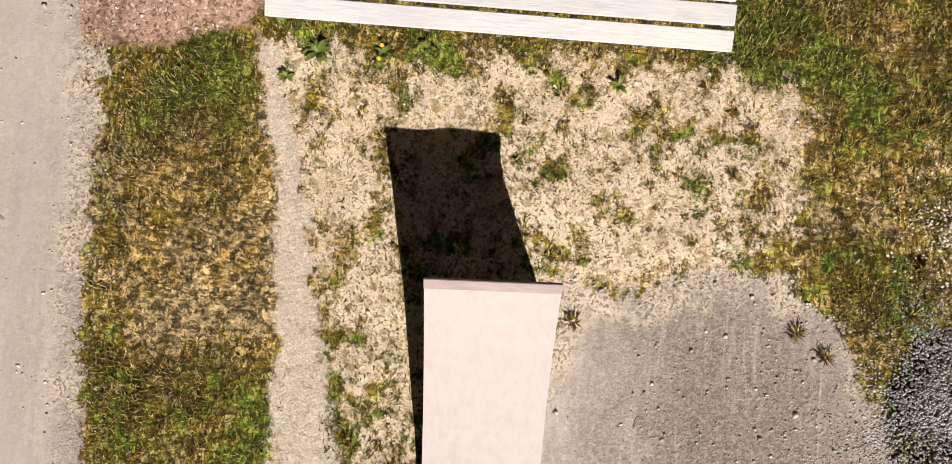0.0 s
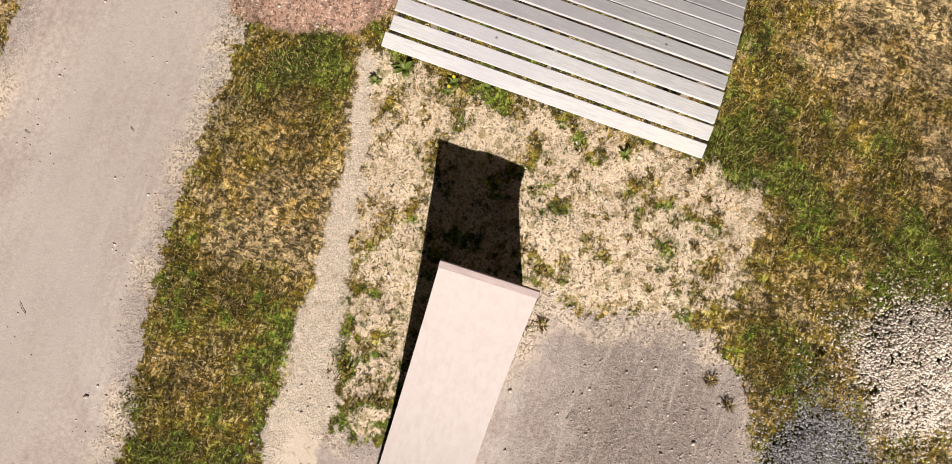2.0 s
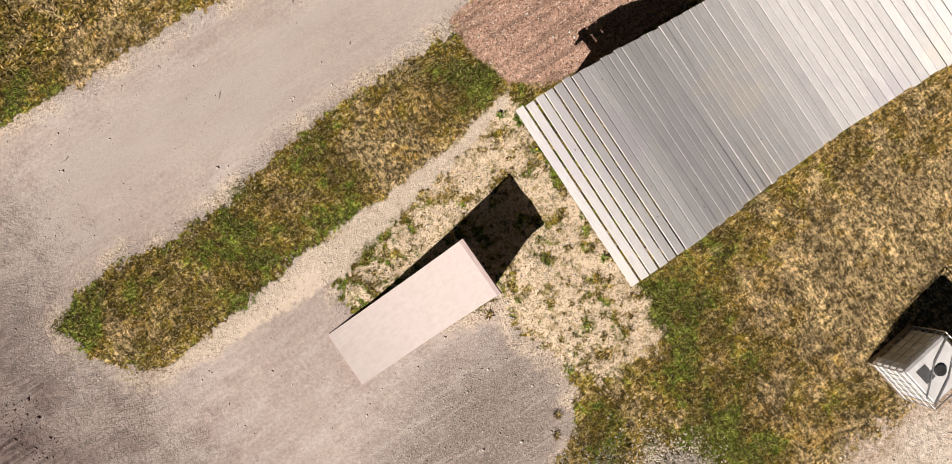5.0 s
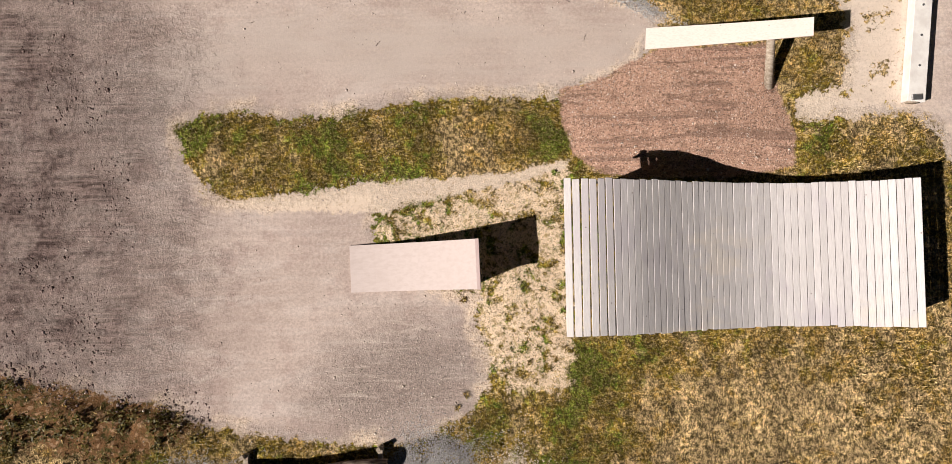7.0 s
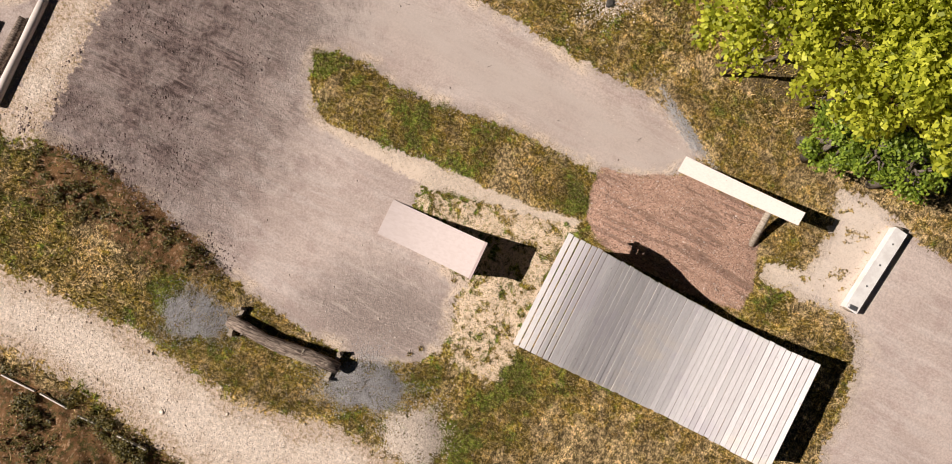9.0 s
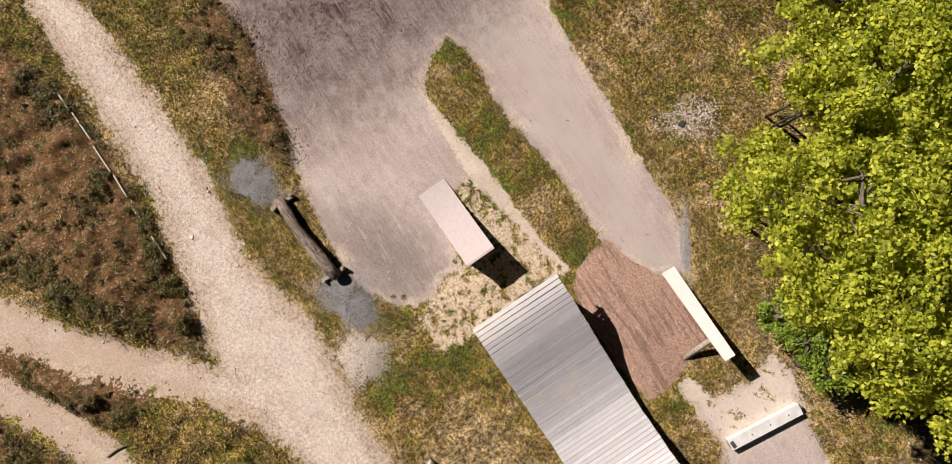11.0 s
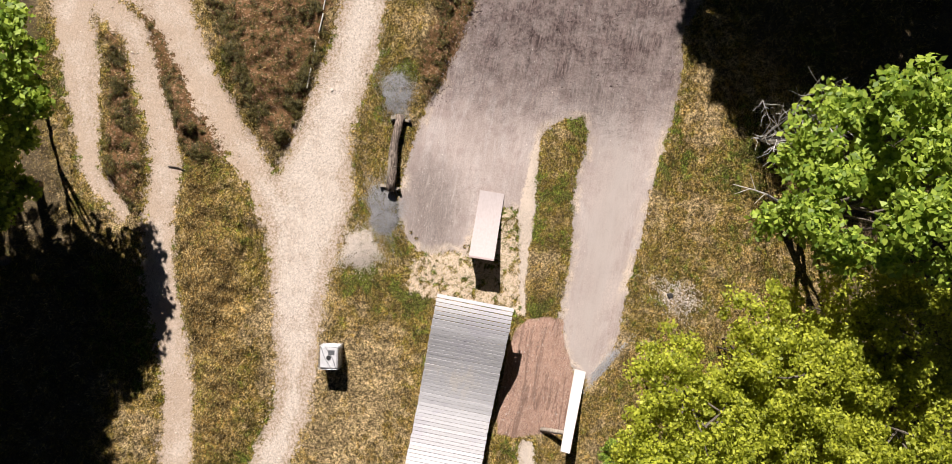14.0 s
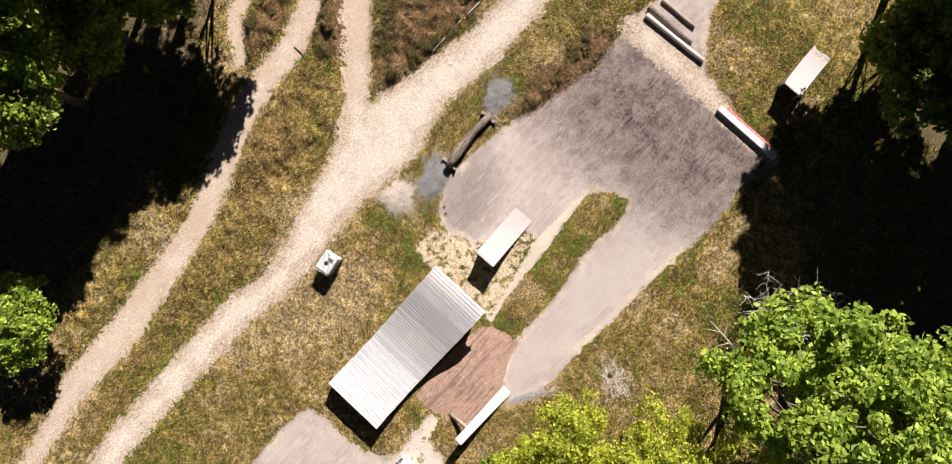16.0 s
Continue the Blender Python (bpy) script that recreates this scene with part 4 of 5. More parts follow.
def build_tank():
    z = rests(9.56, -6.18)
    ob = thing("water_tank", pose(9.56, -6.18, z, 0, 0, 9), "milky white plastic tank in a galvanised cage on a pallet", "tank")
    lx, ly = 1.12, 0.92
    body = bmesh.new()
    box(body, (lx - 0.06, ly - 0.06, 0.93), pose(0, 0, 0.13 + 0.48), 0.06)
    part("bottle", body, PLASTIC, ob, "milky plastic bottle")
    pallet = part("pallet", box(bmesh.new(), (lx, ly, 0.03), pose(0, 0, 0.125), 0.006), FRAME, ob)
    for y in (-0.42, 0, 0.42):
        part("runner", box(bmesh.new(), (lx, 0.1, 0.11), pose(0, y, 0.055), 0.006), FRAME, pallet)
    part("lid", tube(bmesh.new(), [(0, 0, 1.07), (0, 0, 1.115)], [0.115, 0.105], 20), BLACK, ob, "dark screw lid")
    for h in (0.24, 0.46, 0.68, 0.90, 1.10):
        for y in (-ly / 2, ly / 2):
            part("cage_bar", tube(bmesh.new(), [(-lx / 2, y, h), (lx / 2, y, h)], [0.011, 0.011], 6), STEEL, ob)
        for x in (-lx / 2, lx / 2):
            part("cage_bar", tube(bmesh.new(), [(x, -ly / 2, h), (x, ly / 2, h)], [0.011, 0.011], 6), STEEL, ob)
    for i in range(7):
        x = -lx / 2 + lx * i / 6
        for y in (-ly / 2, ly / 2):
            part("cage_bar", tube(bmesh.new(), [(x, y, 0.12), (x, y, 1.12)], [0.011, 0.011], 6), STEEL, ob)
    for i in range(1, 6):
        y = -ly / 2 + ly * i / 6
        for x in (-lx / 2, lx / 2):
            part("cage_bar", tube(bmesh.new(), [(x, y, 0.12), (x, y, 1.12)], [0.011, 0.011], 6), STEEL, ob)
    for s in (-1, 1):
        part("top_bar", tube(bmesh.new(), [(-lx / 2, s * 0.1 - 0.3, 1.12), (0, s * 0.19, 1.125), (lx / 2, s * 0.1 + 0.3, 1.12)], [0.014] * 3, 6), STEEL, ob, "diagonal top bar")
    part("label_plate", box(bmesh.new(), (0.22, 0.3, 0.006), pose(-0.25, 0.12, 1.083), 0.001), STEEL, ob, "grey blank plate")


build_tank()


# ---------------------------------------------------------------- stones
def stone_cloud(x, y, z, size, seed):
    """Small uneven stones (eight faces each) as arrays of vertices and faces."""
    rng = np.random.RandomState(seed)
    n = len(x)
    base = np.array([(1, 0, 0), (0, 1, 0), (-1, 0, 0), (0, -1, 0), (0, 0, 0.75), (0, 0, -0.6)], float)
    v = base[None] * (size[:, None, None] * rng.uniform(0.6, 1.25, (n, 6, 1)))
    a = rng.rand(n) * 2 * np.pi
    c, s = np.cos(a), np.sin(a)
    v = np.stack([v[..., 0] * c[:, None] - v[..., 1] * s[:, None], v[..., 0] * s[:, None] + v[..., 1] * c[:, None], v[..., 2]], -1)
    v += rng.uniform(-0.2, 0.2, v.shape) * size[:, None, None]
    v += np.stack([x, y, z], -1)[:, None]
    f = np.array([(0, 1, 4), (1, 2, 4), (2, 3, 4), (3, 0, 4), (1, 0, 5), (2, 1, 5), (3, 2, 5), (0, 3, 5)])
    return v.reshape(-1, 3), (f[None] + 6 * np.arange(n)[:, None, None]).reshape(-1, 3)


def build_heap(cx, cy, rx, ry, turn, high, count, size, material, label, seed):
    rng = np.random.RandomState(seed)
    r, a = np.sqrt(rng.rand(count)) * (1 + 0.20 * rng.gamma(1.0, 1.6, count)), rng.rand(count) * 2 * np.pi
    r = r * (0.86 + 0.17 * np.sin(3 * a + seed) + 0.13 * np.sin(5 * a) + 0.09 * np.sin(9 * a + 2 * seed) + 0.06 * np.sin(17 * a + seed))
    u, v = r * np.cos(a) * rx, r * np.sin(a) * ry
    c, s = math.cos(radians(turn)), math.sin(radians(turn))
    x, y = cx + u * c - v * s, cy + u * s + v * c
    z = ground_height(x, y) + np.maximum(high * (1 - r**2), 0) * rng.uniform(0.8, 1.05, count)
    verts, faces = stone_cloud(x, y, z, rng.uniform(0.5, 1.3, count) * size, seed)
    tagged(new("gravel_heap", mesh_of("gravel_heap", verts, faces, material)), label, "gravel", kind="stuff")


build_heap(-3.8, -5.65, 1.1, 0.75, 20, 0.14, 11000, 0.017, GREY_STONE, "low heap of blue grey gravel", 21)
build_heap(2.1, -5.15, 1.3, 0.8, 16, 0.16, 15000, 0.017, GREY_STONE, "low heap of blue grey gravel", 22)
build_heap(7.5, 7.05, 1.3, 0.2, -30, 0.05, 2200, 0.020, GREY_STONE, "strip of loose grey gravel at the end of the lane", 25)
build_heap(4.25, -5.9, 0.92, 0.88, 0, 0.16, 8600, 0.024, PALE_STONE, "heap of pale coarse stones", 23)
build_heap(3.5, 9.95, 1.2, 0.75, 72, 0.05, 1800, 0.028, PALE_STONE, "scatter of pale stones round a hole", 24)


def build_chips():
    rng = np.random.RandomState(31)
    n = 110000
    x, y = rng.uniform(-12, 13, n), rng.uniform(-9.5, 8.5, n)
    zones = ground_zones(x, y)
    d = np.minimum(zones["track"], zones["trail"])
    keep = (rng.rand(n) < np.where(zones["track"] < 0, np.clip(0.05 + 0.5 * np.exp(zones["track"] / 0.35), 0, 1) * (value_noise(x, y, 0.7, 33) > 0.45), 0) * 0.7 + (zones["trail"] < 0) * 0.5
            + (zones["apron"] < 0) * 0.35 + (zones["yard"] < 0) * 0.12 + (zones["mulch"] < 0) * 0.35 + ((d > 0) & (d < 0.3)) * 0.25)
    x, y = x[keep], y[keep]
    verts, faces = stone_cloud(x, y, ground_height(x, y) + 0.004, rng.gamma(1.6, 0.0045, len(x)) + 0.005, 32)
    tagged(new("loose_stones", mesh_of("loose_stones", verts, faces, CHIP)), "loose stone chips lying on dust and soil", "stones", kind="stuff")


build_chips()


def build_trail_stones():
    rng = np.random.RandomState(39)
    n = 60000
    x, y = rng.uniform(-16, 28, n), rng.uniform(-22, -5, n)
    trail = ground_zones(x, y)["trail"]
    keep = (trail < 0.25) & (rng.rand(n) < 0.05 + 0.35 * np.exp(-((trail + 0.1) / 0.35) ** 2)) & (value_noise(x, y, 0.9, 46) > 0.35)
    x, y = x[keep], y[keep]
    verts, faces = stone_cloud(x, y, ground_height(x, y) + 0.006, rng.gamma(2.0, 0.009, len(x)) + 0.010, 47)
    tagged(new("trail_stones", mesh_of("trail_stones", verts, faces, TRAIL_STONE)), "fist-sized and smaller stones strewn over the gravel trails", "stones", kind="stuff")


build_trail_stones()


def build_clods():
    """Crumbs of turned dark soil on the damp corner of the track and along its rough rim."""
    rng = np.random.RandomState(35)
    n = 60000
    x, y = rng.uniform(-12.5, -3.5, n), rng.uniform(-5.0, 8.8, n)
    zones = ground_zones(x, y)
    crumbly = np.exp(-((zones["track"] + 0.05) / 0.35) ** 2) * (y < 0) * 0.5
    keep = (rng.rand(n) < (zones["damp"] < 0.3) * (zones["track"] < 0) * 0.16 * (value_noise(x, y, 0.8, 36) > 0.45) + crumbly * (value_noise(x, y, 0.5, 37) > 0.4))
    x, y = x[keep], y[keep]
    verts, faces = stone_cloud(x, y, ground_height(x, y) + 0.004, rng.gamma(1.5, 0.009, len(x)) + 0.008, 38)
    tagged(new("soil_crumbs", mesh_of("soil_crumbs", verts, faces, CLOD)), "crumbs of dark turned soil on the damp track", "soil", kind="stuff")


build_clods()


# ---------------------------------------------------------------- grass
def build_grass(name, label, x0, x1, y0, y1, count, blade, width, seed, hole=None):
    rng = np.random.RandomState(seed)
    x, y = rng.uniform(x0, x1, count), rng.uniform(y0, y1, count)
    if hole:
        out = (x < hole[0]) | (x > hole[1]) | (y < hole[2]) | (y > hole[3])
        x, y = x[out], y[out]
    zones = ground_zones(x, y)
    edge = bare(zones) + (value_noise(x, y, 0.45, 40) - 0.5) * 0.5 + (value_noise(x, y, 0.15, 41) - 0.5) * 0.25
    dense = np.clip(edge / 0.25, 0, 1) * (0.30 + 0.9 * np.clip(zones["lush"], 0, 1.0))
    dense *= np.where(zones["yard"] < 0.1, 0.14, 1.0) * np.where(zones["scrub"] < 0, 0.10, 1.0) * np.where(value_noise(x, y, 0.6, 42) > 0.34, 1.0, 0.35)
    keep = rng.rand(len(x)) < dense
    x, y = x[keep], y[keep]
    lush = zones["lush"][keep]
    n = len(x)
    z = ground_height(x, y)
    a = 6.28 * (value_noise(x, y, 0.22, 43) + value_noise(x, y, 1.1, 44)) * 1.2 + rng.normal(0, 1.6, n)
    lean = rng.uniform(0.5, 1.35, n)
    ln = blade * rng.uniform(0.5, 1.4, n) * (0.75 + 0.5 * np.clip(lush, 0, 1))
    dx, dy, dz = np.cos(a) * np.sin(lean) * ln, np.sin(a) * np.sin(lean) * ln, np.cos(lean) * ln
    wx, wy = -np.sin(a) * width * rng.uniform(0.6, 1.4, n), np.cos(a) * width * rng.uniform(0.6, 1.4, n)
    root = np.stack([x, y, z - 0.01], 1)
    v = np.stack([root - np.stack([wx, wy, 0 * wx], 1), root + np.stack([wx, wy, 0 * wx], 1), root + np.stack([dx, dy, dz], 1)], 1).reshape(-1, 3)
    me = mesh_of(name, v, np.arange(3 * n).reshape(-1, 3), GRASS)
    for key, value in (("lush", lush), ("bank", np.clip(zones["bank"][keep], -8, 8))):
        me.attributes.new(key, "FLOAT", "POINT").data.foreach_set("value", np.repeat(value, 3).astype(np.float32))
    tagged(new(name, me), label, "grass", kind="stuff")


NEAR = (-5.5, 12.5, -7.5, 8.5)
build_grass("short_grass", "dry short grass, straw coloured with green patches", *NEAR, 800000, 0.065, 0.0075, 51)
build_grass("rough_grass", "rough sun-dried grass with greener tufts", -18, 30, -24, 20, 760000, 0.16, 0.018, 52, NEAR)


def build_weed(x, y, r, leaves, seed, flower=False):
    """A low rosette of broad leaves."""
    rng = random.Random(seed)
    ob = thing("weed", pose(x, y, rests(x, y)), "low green broadleaf weed growing in dry soil", "weed", "weeds")
    for k in range(leaves):
        a, ln, up = rng.uniform(0, 6.28), r * rng.uniform(0.6, 1.1), rng.uniform(0.15, 0.6)
        bm = bmesh.new()
        rows = []
        for i, w in enumerate((0.03, 0.16, 0.2, 0.13, 0.01)):
            s = i / 4
            cx, z = ln * s, ln * up * math.sin(s * 2.4) + 0.01
            rows.append([bm.verts.new((cx, w * ln * q, z - abs(q) * 0.0 + (0.03 * ln if q else 0))) for q in (-1, 0, 1)])
        for p, q in zip(rows, rows[1:]):
            for i in (0, 1):
                bm.faces.new((p[i], p[i + 1], q[i + 1], q[i]))
        leaf = part("leaf", bm, WEED_LEAF, ob)
        leaf.matrix_local = Matrix.Rotation(a, 4, "Z")
    if flower:
        part("flower", tube(bmesh.new(), [(0.05, 0, 0.0), (0.06, 0.01, 0.09), (0.06, 0.01, 0.11)], [0.004, 0.006, 0.024], 8), PETAL, ob, "small yellow flower head")


for i, (x, y, r, k, fl) in enumerate(((5.75, 2.1, 0.17, 16, False), (5.8, 1.4, 0.12, 10, True), (5.65, 1.42, 0.10, 9, True), (5.64, -1.16, 0.12, 8, False), (5.9, 0.93, 0.11, 9, False), (5.47, 2.42, 0.10, 9, False))):
    build_weed(x, y, r, k, 60 + i, fl)


def build_tuft(x, y, r, blades, seed):
    """A clump of thin upright grass leaves."""
    rng = np.random.RandomState(seed)
    n = blades
    a, lean = rng.rand(n) * 6.28, rng.uniform(0.2, 1.1, n)
    ln = r * rng.uniform(0.6, 1.2, n)
    root = np.stack([np.cos(a) * r * 0.12, np.sin(a) * r * 0.12, 0 * a - 0.01], 1)
    side = np.stack([-np.sin(a), np.cos(a), 0 * a], 1) * 0.004
    mid = root + np.stack([np.cos(a) * np.sin(lean) * 0.5, np.sin(a) * np.sin(lean) * 0.5, np.cos(lean) * 0.6], 1) * ln[:, None]
    tip = root + np.stack([np.cos(a) * np.sin(lean), np.sin(a) * np.sin(lean), np.cos(lean) * 0.8], 1) * ln[:, None]
    v = np.stack([root - side, root + side, mid + side, tip, mid - side], 1).reshape(-1, 3)
    me = mesh_of("grass_tuft", v, np.arange(5 * n).reshape(-1, 5), TUFT)
    ob = new("grass_tuft", me)
    ob.matrix_world = pose(x, y, rests(x, y))
    tagged(ob, "clump of coarse grass in bare sandy soil", "grass", "grass tufts")


tuft_rng = random.Random(77)
for i in range(150):
    x, y = tuft_rng.uniform(1.2, 5.75), tuft_rng.uniform(-2.7, 2.2)
    zones = ground_zones(np.array([x]), np.array([y]))
    if -0.75 < y < 0.8 and x < 3.7 or y < -0.8 and x < 3.2 or zones["sand"][0] < 0.12 or zones["track"][0] < 0.15:
        continue
    build_tuft(x, y, tuft_rng.uniform(0.04, 0.11), 26, 200 + i)
for i, (x, y) in enumerate(((3.07, -0.87), (2.88, -3.64), (3.11, -3.3), (3.9, -4.6), (2.76, -4.85), (3.4, -4.5))):
    build_tuft(x, y, 0.14, 46, 260 + i)


# ---------------------------------------------------------------- trees
def leaf_cloud(centres, radii, per, size, rng, flat=0.55):
    """Bent leaves, two triangles each, in clumps round the centres."""
    n = len(centres) * per
    c = np.repeat(centres, per, 0)
    r = np.repeat(radii, per)
    d = rng.normal(size=(n, 3))
    d /= np.linalg.norm(d, axis=1)[:, None]
    p = c + d * (r * rng.rand(n) ** 0.45)[:, None] * (1, 1, flat)
    up = rng.normal(size=(n, 3)) * 0.55 + (0, 0, 1) + d * 0.4
    up /= np.linalg.norm(up, axis=1)[:, None]
    e = np.cross(up, rng.normal(size=(n, 3)))
    e /= np.linalg.norm(e, axis=1)[:, None]
    f = np.cross(up, e)
    s = (size * rng.uniform(0.6, 1.4, n))[:, None]
    v = np.stack([p - e * s, p - f * s * 0.62 - up * s * 0.2, p + e * s, p + f * s * 0.62 - up * s * 0.2], 1)
    return v.reshape(-1, 3), np.arange(4 * n).reshape(-1, 4)


def build_tree(x, y, lobes, stems, leaf, clumps, per, size, label, seed, bark=BARK, clump=0.55, girth=0.19, spread=0.35):
    """Stems lean out to the lobes (dx, dy, z, radius, half height) that make up the crown."""
    rng = np.random.RandomState(seed)
    rr = random.Random(seed)
    ob = thing("tree", pose(x, y, rests(x, y)), label, "tree", "trees round the jumps")
    total = sum(l[3] ** 2 for l in lobes)
    centres, radii = [], []
    for dx, dy, z, r, hh in lobes:
        n = max(6, int(clumps * r * r / total))
        d = rng.normal(size=(n, 3))
        d[:, 2] = np.abs(d[:, 2]) * 1.1 - 0.35
        d /= np.linalg.norm(d, axis=1)[:, None]
        k = rng.uniform(0.62, 1.08, n)[:, None]
        centres.append(np.array((dx, dy, z)) + d * k * (r, r, hh))
        radii.append(rng.uniform(0.6, 1.35, n) * clump)
    centres, radii = np.concatenate(centres), np.concatenate(radii)
    v, f = leaf_cloud(centres, radii, per, size, rng)
    crown = new("crown", mesh_of("crown", v, f, leaf))
    crown.parent = ob
    top = max(l[2] for l in lobes)
    tips = []
    for k in range(stems):
        dx, dy, z, r, hh = lobes[k % len(lobes)]
        a = 6.28 * k / stems + seed
        foot = Vector((spread * math.cos(a), spread * math.sin(a), -0.1)) if stems > 1 else Vector((0, 0, -0.1))
        tip = Vector((dx * 0.8, dy * 0.8, z + hh * 0.4))
        pts = [foot, foot.lerp(tip, 0.3) + Vector((rr.uniform(-0.2, 0.2), rr.uniform(-0.2, 0.2), 0.5)), foot.lerp(tip, 0.65) + Vector((rr.uniform(-0.3, 0.3), rr.uniform(-0.3, 0.3), 0.5)), tip]
        w = 0.26 if stems == 1 and girth > 0.15 else girth
        part("trunk", tube(bmesh.new(), pts, [w, w * 0.8, w * 0.5, 0.03], 9, seed + k, 0.08), bark, ob, "", True)
        tips.append(pts)
    for k in range(26):
        pts = tips[k % len(tips)]
        start = pts[1].lerp(pts[2], rr.random()) if k % 2 and stems < 5 else pts[2].lerp(pts[3], rr.random())
        goal = Vector(centres[rr.randrange(len(centres))])
        mid = start.lerp(goal, 0.5) + Vector((0, 0, 0.3))
        part("limb", tube(bmesh.new(), [start, mid, goal], [0.06, 0.035, 0.012], 6, k), bark, ob)
    return ob


build_tree(-1.3, 14.7, ((-1.3, 1.0, 10.8, 3.5, 3.0), (0.6, -1.7, 9.3, 1.9, 1.8), (-3.1, -0.5, 9.2, 1.9, 1.8), (-3.5, 2.9, 10.0, 2.7, 2.4), (0.4, 3.0, 9.8, 2.3, 2.2), (-0.2, -3.1, 7.6, 1.6, 1.3), (-2.2, -2.6, 8.2, 1.6, 1.4)),
           6, MAPLE_LEAF, 300, 95, 0.13, "broad bright green maple with several leaning stems", 71, clump=0.62, girth=0.11, spread=0.8)
YELLOW = ((7.9, 9.5), (11.0, 9.7), (5.4, 12.6), (8.6, 13.5), (12.5, 13.5), (3.1, 16.3), (6.7, 17.2), (15.3, 10.8), (10.5, 17.0))
for i, (x, y) in enumerate(YELLOW):
    build_tree(x, y, ((0, 0, 7.4, 2.4, 2.2), (1.5, -0.8, 6.6, 1.8, 1.9), (-1.4, -0.9, 6.7, 1.8, 1.9), (0.2, 1.6, 6.8, 1.9, 1.9)), 4, YELLOW_LEAF, 270, 90, 0.072,
               "young tree with fresh yellow-green leaves", 80 + i, clump=0.42, girth=0.05)
for i, (x, y) in enumerate(((11.4, 8.3), (12.5, 8.5), (13.7, 8.5))):
    build_tree(x, y, ((0, 0, 1.6, 0.95, 0.9), (0.5, 0.4, 1.3, 0.8, 0.8)), 3, MID_LEAF, 70, 60, 0.06, "low green bush at the foot of the trees", 95 + i, clump=0.3)
for i, (x, y, r, h) in enumerate(((4.2, -22.4, 2.4, 6.2), (8.2, -23.2, 2.6, 6.8), (12.6, -22.6, 3.2, 8.6), (16.8, -23.8, 4.0, 11.4), (22.5, -24.6, 4.0, 12.0), (8.5, -25.4, 4.0, 11.0), (2.6, -25.8, 4.2, 12.6), (6.6, -26.6, 4.4, 13.4), (12.0, -26.6, 4.4, 13.0), (-3.0, -26.8, 3.4, 12.0))):
    build_tree(x, y, ((0, 0, h, r, 2.4), (1.8, -1.0, h - 0.8, r * 0.7, 1.8), (-1.9, 0.6, h - 0.8, r * 0.7, 1.8), (0.4, 1.6, h - 1.0, r * 0.62, 1.6)), 1, MID_LEAF, 330, 60, 0.13,
               "dense green tree beside the trails", 100 + i)
for i, (x, y, r, h) in enumerate(((-26.4, 5.0, 3.4, 14.0), (-23.4, 8.0, 3.2, 14.0), (-17.4, 10.6, 2.4, 9.0), (-18.5, 14.5, 3.8, 11.0), (-22.0, 10.5, 3.4, 9.0), (-14.5, 19.0, 4.0, 12.5), (-20.5, 19.5, 3.8, 11.5), (-23.5, 14.6, 4.4, 10.5), (-26.0, 19.0, 4.4, 11.0), (-27.0, 12.0, 4.2, 12.0))):
    build_tree(x, y, ((0, 0, h, r, 3.0), (1.8, -1.0, h - 1.8, r * 0.7, 2.2), (-1.9, 1.0, h - 2.0, r * 0.7, 2.2), (0.4, 2.0, h - 2.4, r * 0.62, 2.0)), 1, DARK_LEAF, 330, 60, 0.14,
               "tall green tree at the edge of the woods", 120 + i)
build_tree(-1.2, -23.6, ((2.2, 2.3, 8.0, 2.5, 2.3), (4.0, 1.4, 7.2, 1.8, 1.8), (0.3, 2.8, 7.2, 1.8, 1.8), (2.5, 3.9, 7.0, 1.6, 1.6)), 1, MAPLE_LEAF, 330, 60, 0.13,
           "dense bright green tree leaning over the trails", 99, girth=0.11)
for i, (x, y, dx, dy) in enumerate(((-21.4, 9.9, 2.8, -1.9), (-24.4, 8.4, 2.6, -2.2))):
    build_tree(x, y, ((dx, dy, 7.0, 1.9, 2.0), (dx + 1.4, dy - 0.6, 6.2, 1.4, 1.5), (dx - 1.5, dy + 1.0, 6.0, 1.5, 1.6), (dx + 0.3, dy + 1.6, 5.8, 1.4, 1.5)), 1, MID_LEAF, 260, 60, 0.13,
               "green tree leaning out from the edge of the woods", 160 + i)
build_tree(22.9, -16.0, ((0, 0, 3.0, 1.8, 1.5), (1.2, 0.8, 2.4, 1.4, 1.2), (-0.9, -0.8, 2.4, 1.4, 1.2)), 3, MAPLE_LEAF, 160, 60, 0.10, "small bushy green tree beside the trail", 140, clump=0.4)


def build_bare_shrub(x, y, count, high, spread, seed):
    rr = random.Random(seed)
    ob = thing("bare_shrub", pose(x, y, rests(x, y)), "leafless grey shrub of thin branching stems", "shrub")
    for k in range(count):
        a, out, h = rr.uniform(0, 6.28), spread * rr.uniform(0.4, 1.0), high * rr.uniform(0.6, 1.0)
        tip = Vector((out * math.cos(a), out * math.sin(a), h))
        mid = Vector((tip.x * 0.35, tip.y * 0.35, h * 0.6))
        # pale grey stems, taken extra light to stand in for sun on them
        stem = part("stem", tube(bmesh.new(), [(0.1 * math.cos(a), 0.1 * math.sin(a), -0.05), mid, tip], [0.028, 0.018, 0.008], 6, k), BLEACHED, ob)
        for j in range(7):
            p = mid.lerp(tip, rr.random())
            q = p + Vector((rr.uniform(-0.8, 0.8), rr.uniform(-0.8, 0.8), rr.uniform(0.1, 0.7)))
            r = p.lerp(q, 0.5) + Vector((rr.uniform(-0.1, 0.1), rr.uniform(-0.1, 0.1), 0.05))
            part("twig", tube(bmesh.new(), [p, r, q], [0.012, 0.009, 0.005], 4, j), BLEACHED, stem)


build_bare_shrub(-5.0, 12.6, 18, 5.4, 2.2, 150)
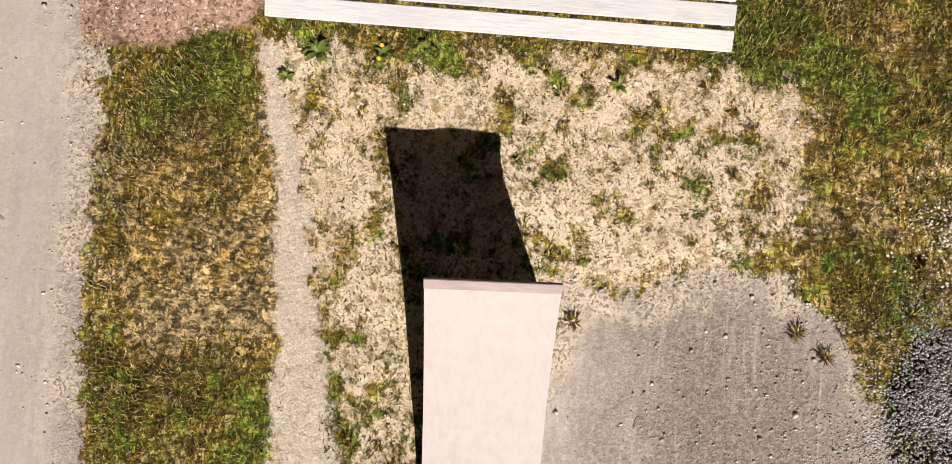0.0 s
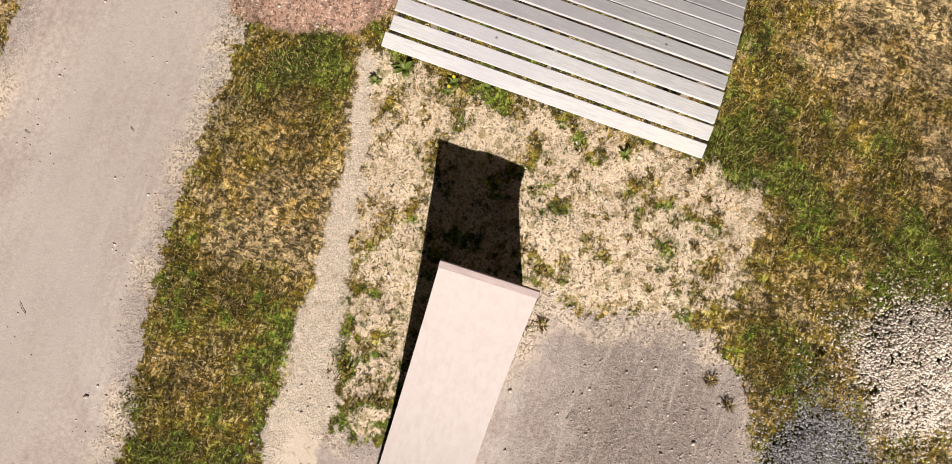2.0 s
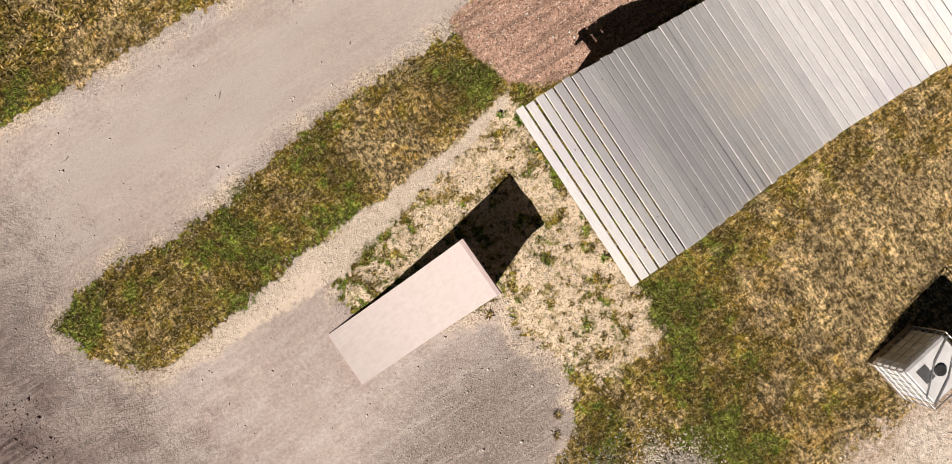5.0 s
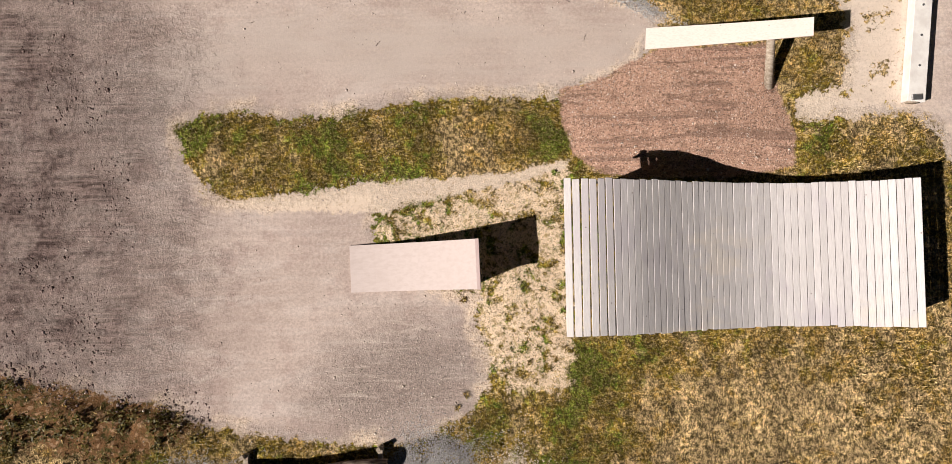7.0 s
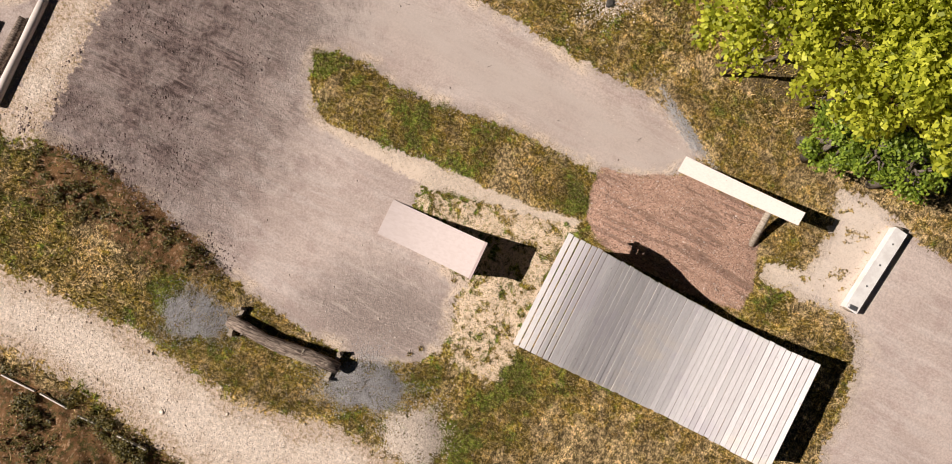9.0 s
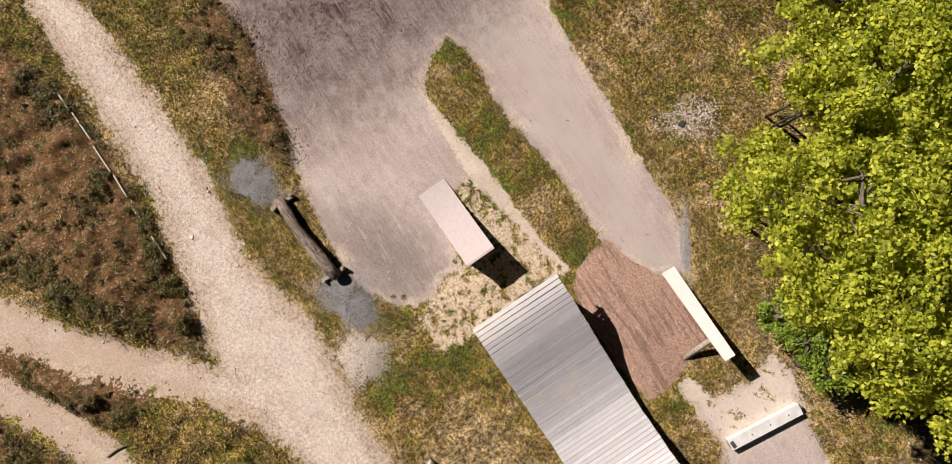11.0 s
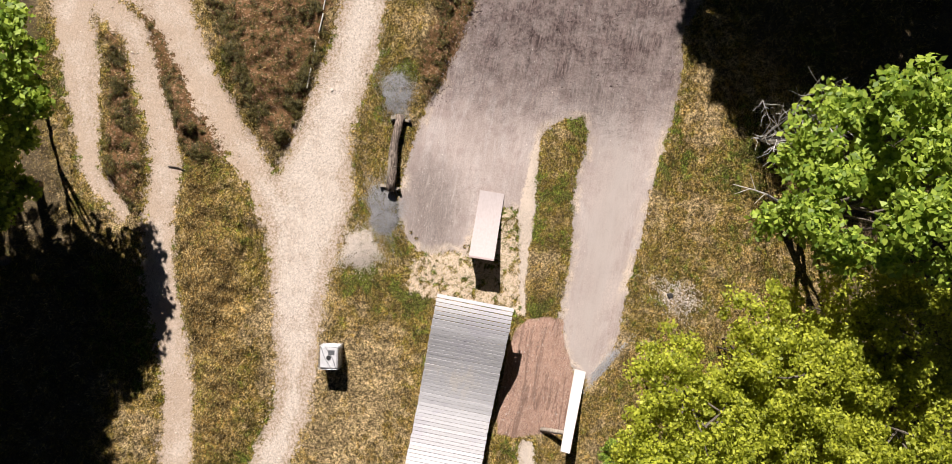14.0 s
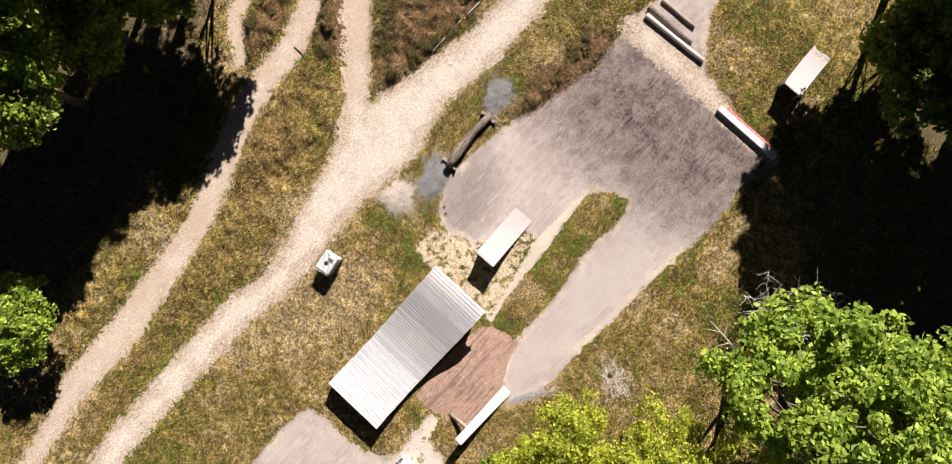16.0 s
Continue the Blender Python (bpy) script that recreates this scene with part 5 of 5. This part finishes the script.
build_bare_shrub(-6.4, 14.6, 12, 4.6, 2.0, 151)


def build_dead_branch():
    ob = thing("dead_branch", pose(-2.6, 12.6, rests(-2.6, 12.6)), "bleached broken branch lying at the foot of the maple", "branch")
    part("limb", tube(bmesh.new(), [(0.1, -1.1, 0.15), (0.2, -0.1, 0.3), (0.3, 0.6, 0.25), (0.5, 1.3, 0.1)], [0.012, 0.03, 0.05, 0.07], 9, 5, 0.15), BLEACHED, ob, "", True)
    for a, b in (((0.2, 0.0, 0.3), (-0.5, -0.5, 0.6)), ((0.3, 0.5, 0.25), (0.9, 0.0, 0.5)), ((0.2, -0.3, 0.28), (0.6, -1.0, 0.4))):
        part("twig", tube(bmesh.new(), [a, b], [0.025, 0.008], 6), BLEACHED, ob)


build_dead_branch()


def build_scrub():
    """Low dark heath plants, too many to count, in clumps on the rough mounds."""
    rng = np.random.RandomState(61)
    n = 60000
    x, y = rng.uniform(-12.5, 7.0, n), rng.uniform(-21.0, -2.0, n)
    zones = ground_zones(x, y)
    edge = np.exp(-((zones["scrub"] + 0.35) / 0.5) ** 2)
    keep = (zones["scrub"] < 0.25) & (bare(zones) > 0.1) & (rng.rand(n) < 0.05 + 0.4 * edge * np.where(y > -7, 0.25, 1.0)) & (value_noise(x, y, 0.5, 62) > 0.47)
    x, y = x[keep][:2600], y[keep][:2600]
    centres = np.stack([x, y, ground_height(x, y) + 0.08], 1)
    v, f = leaf_cloud(centres, rng.uniform(0.08, 0.24, len(x)), 26, 0.035, rng, 0.8)
    tagged(new("low_scrub", mesh_of("low_scrub", v, f, HEATH)), "low dark green heath plants on rough mounds", "scrub", kind="stuff")


build_scrub()


def build_rock(x, y, r, seed):
    rng = random.Random(seed)
    bm = bmesh.new()
    bmesh.ops.create_icosphere(bm, subdivisions=2, radius=r)
    for v in bm.verts:
        v.co *= rng.uniform(0.8, 1.15)
        v.co.z *= 0.6
    ob = part("rock", bm, ROCK, None, "", False)
    ob.matrix_world = pose(x, y, rests(x, y) + r * 0.3)
    tagged(ob, "small dark rock amid scattered pale stones", "rock")


build_rock(3.49, 9.56, 0.16, 5)


def build_edging_lath(x, y, ln, turn):
    bm = box(bmesh.new(), (ln, 0.05, 0.09), pose(0, 0, 0.045, 4), 0.006)
    ob = part("edging_lath", bm, BLEACHED, None, "")
    ob.matrix_world = pose(x, y, rests(x, y), 0, 0, turn)
    tagged(ob, "thin bleached timber edging set in the ground beside the trail", "edging", "edging laths")


lath_rng = random.Random(91)
lath_x = -10.8
while lath_x < -2.8:
    lath = lath_rng.uniform(0.7, 1.3)
    build_edging_lath(lath_x + lath / 2, -10.08 + lath_rng.uniform(-0.04, 0.04), lath, lath_rng.uniform(-3, 3))
    lath_x += lath + lath_rng.uniform(0.05, 0.5)


def build_fallen_branch(x, y, turn):
    bm = tube(bmesh.new(), [(0, 0, 0.03), (0.5, 0.05, 0.06), (1.1, -0.06, 0.05), (1.6, 0.02, 0.02)], [0.035, 0.028, 0.02, 0.008], 7, 6, 0.12)
    ob = part("fallen_branch", bm, BARK, None, "", True)
    ob.matrix_world = pose(x, y, rests(x, y), 0, 0, turn)
    tagged(ob, "dark fallen branch lying on the brown bank", "branch")


build_fallen_branch(2.0, -16.2, 88)


def build_twig(x, y, ln, turn, seed):
    rr = random.Random(seed)
    bend = rr.uniform(-0.15, 0.15) * ln
    bm = tube(bmesh.new(), [(0, 0, 0.012), (ln * 0.5, bend, 0.02), (ln, 0, 0.012)], [0.005, 0.004, 0.002], 5, seed)
    ob = part("twig", bm, BARK, None, "")
    ob.matrix_world = pose(x, y, rests(x, y), 0, 0, turn)
    tagged(ob, "thin dark twig lying on the stone dust", "twig", "fallen twigs")


for i in range(8):
    build_twig(tuft_rng.uniform(-3.5, 6.5), tuft_rng.uniform(5.0, 7.2), tuft_rng.uniform(0.08, 0.2), tuft_rng.uniform(0, 360), 300 + i)
for i in range(4):
    build_twig(tuft_rng.uniform(-3.0, 2.4), tuft_rng.uniform(-4.2, -1.0), tuft_rng.uniform(0.06, 0.16), tuft_rng.uniform(0, 360), 330 + i)
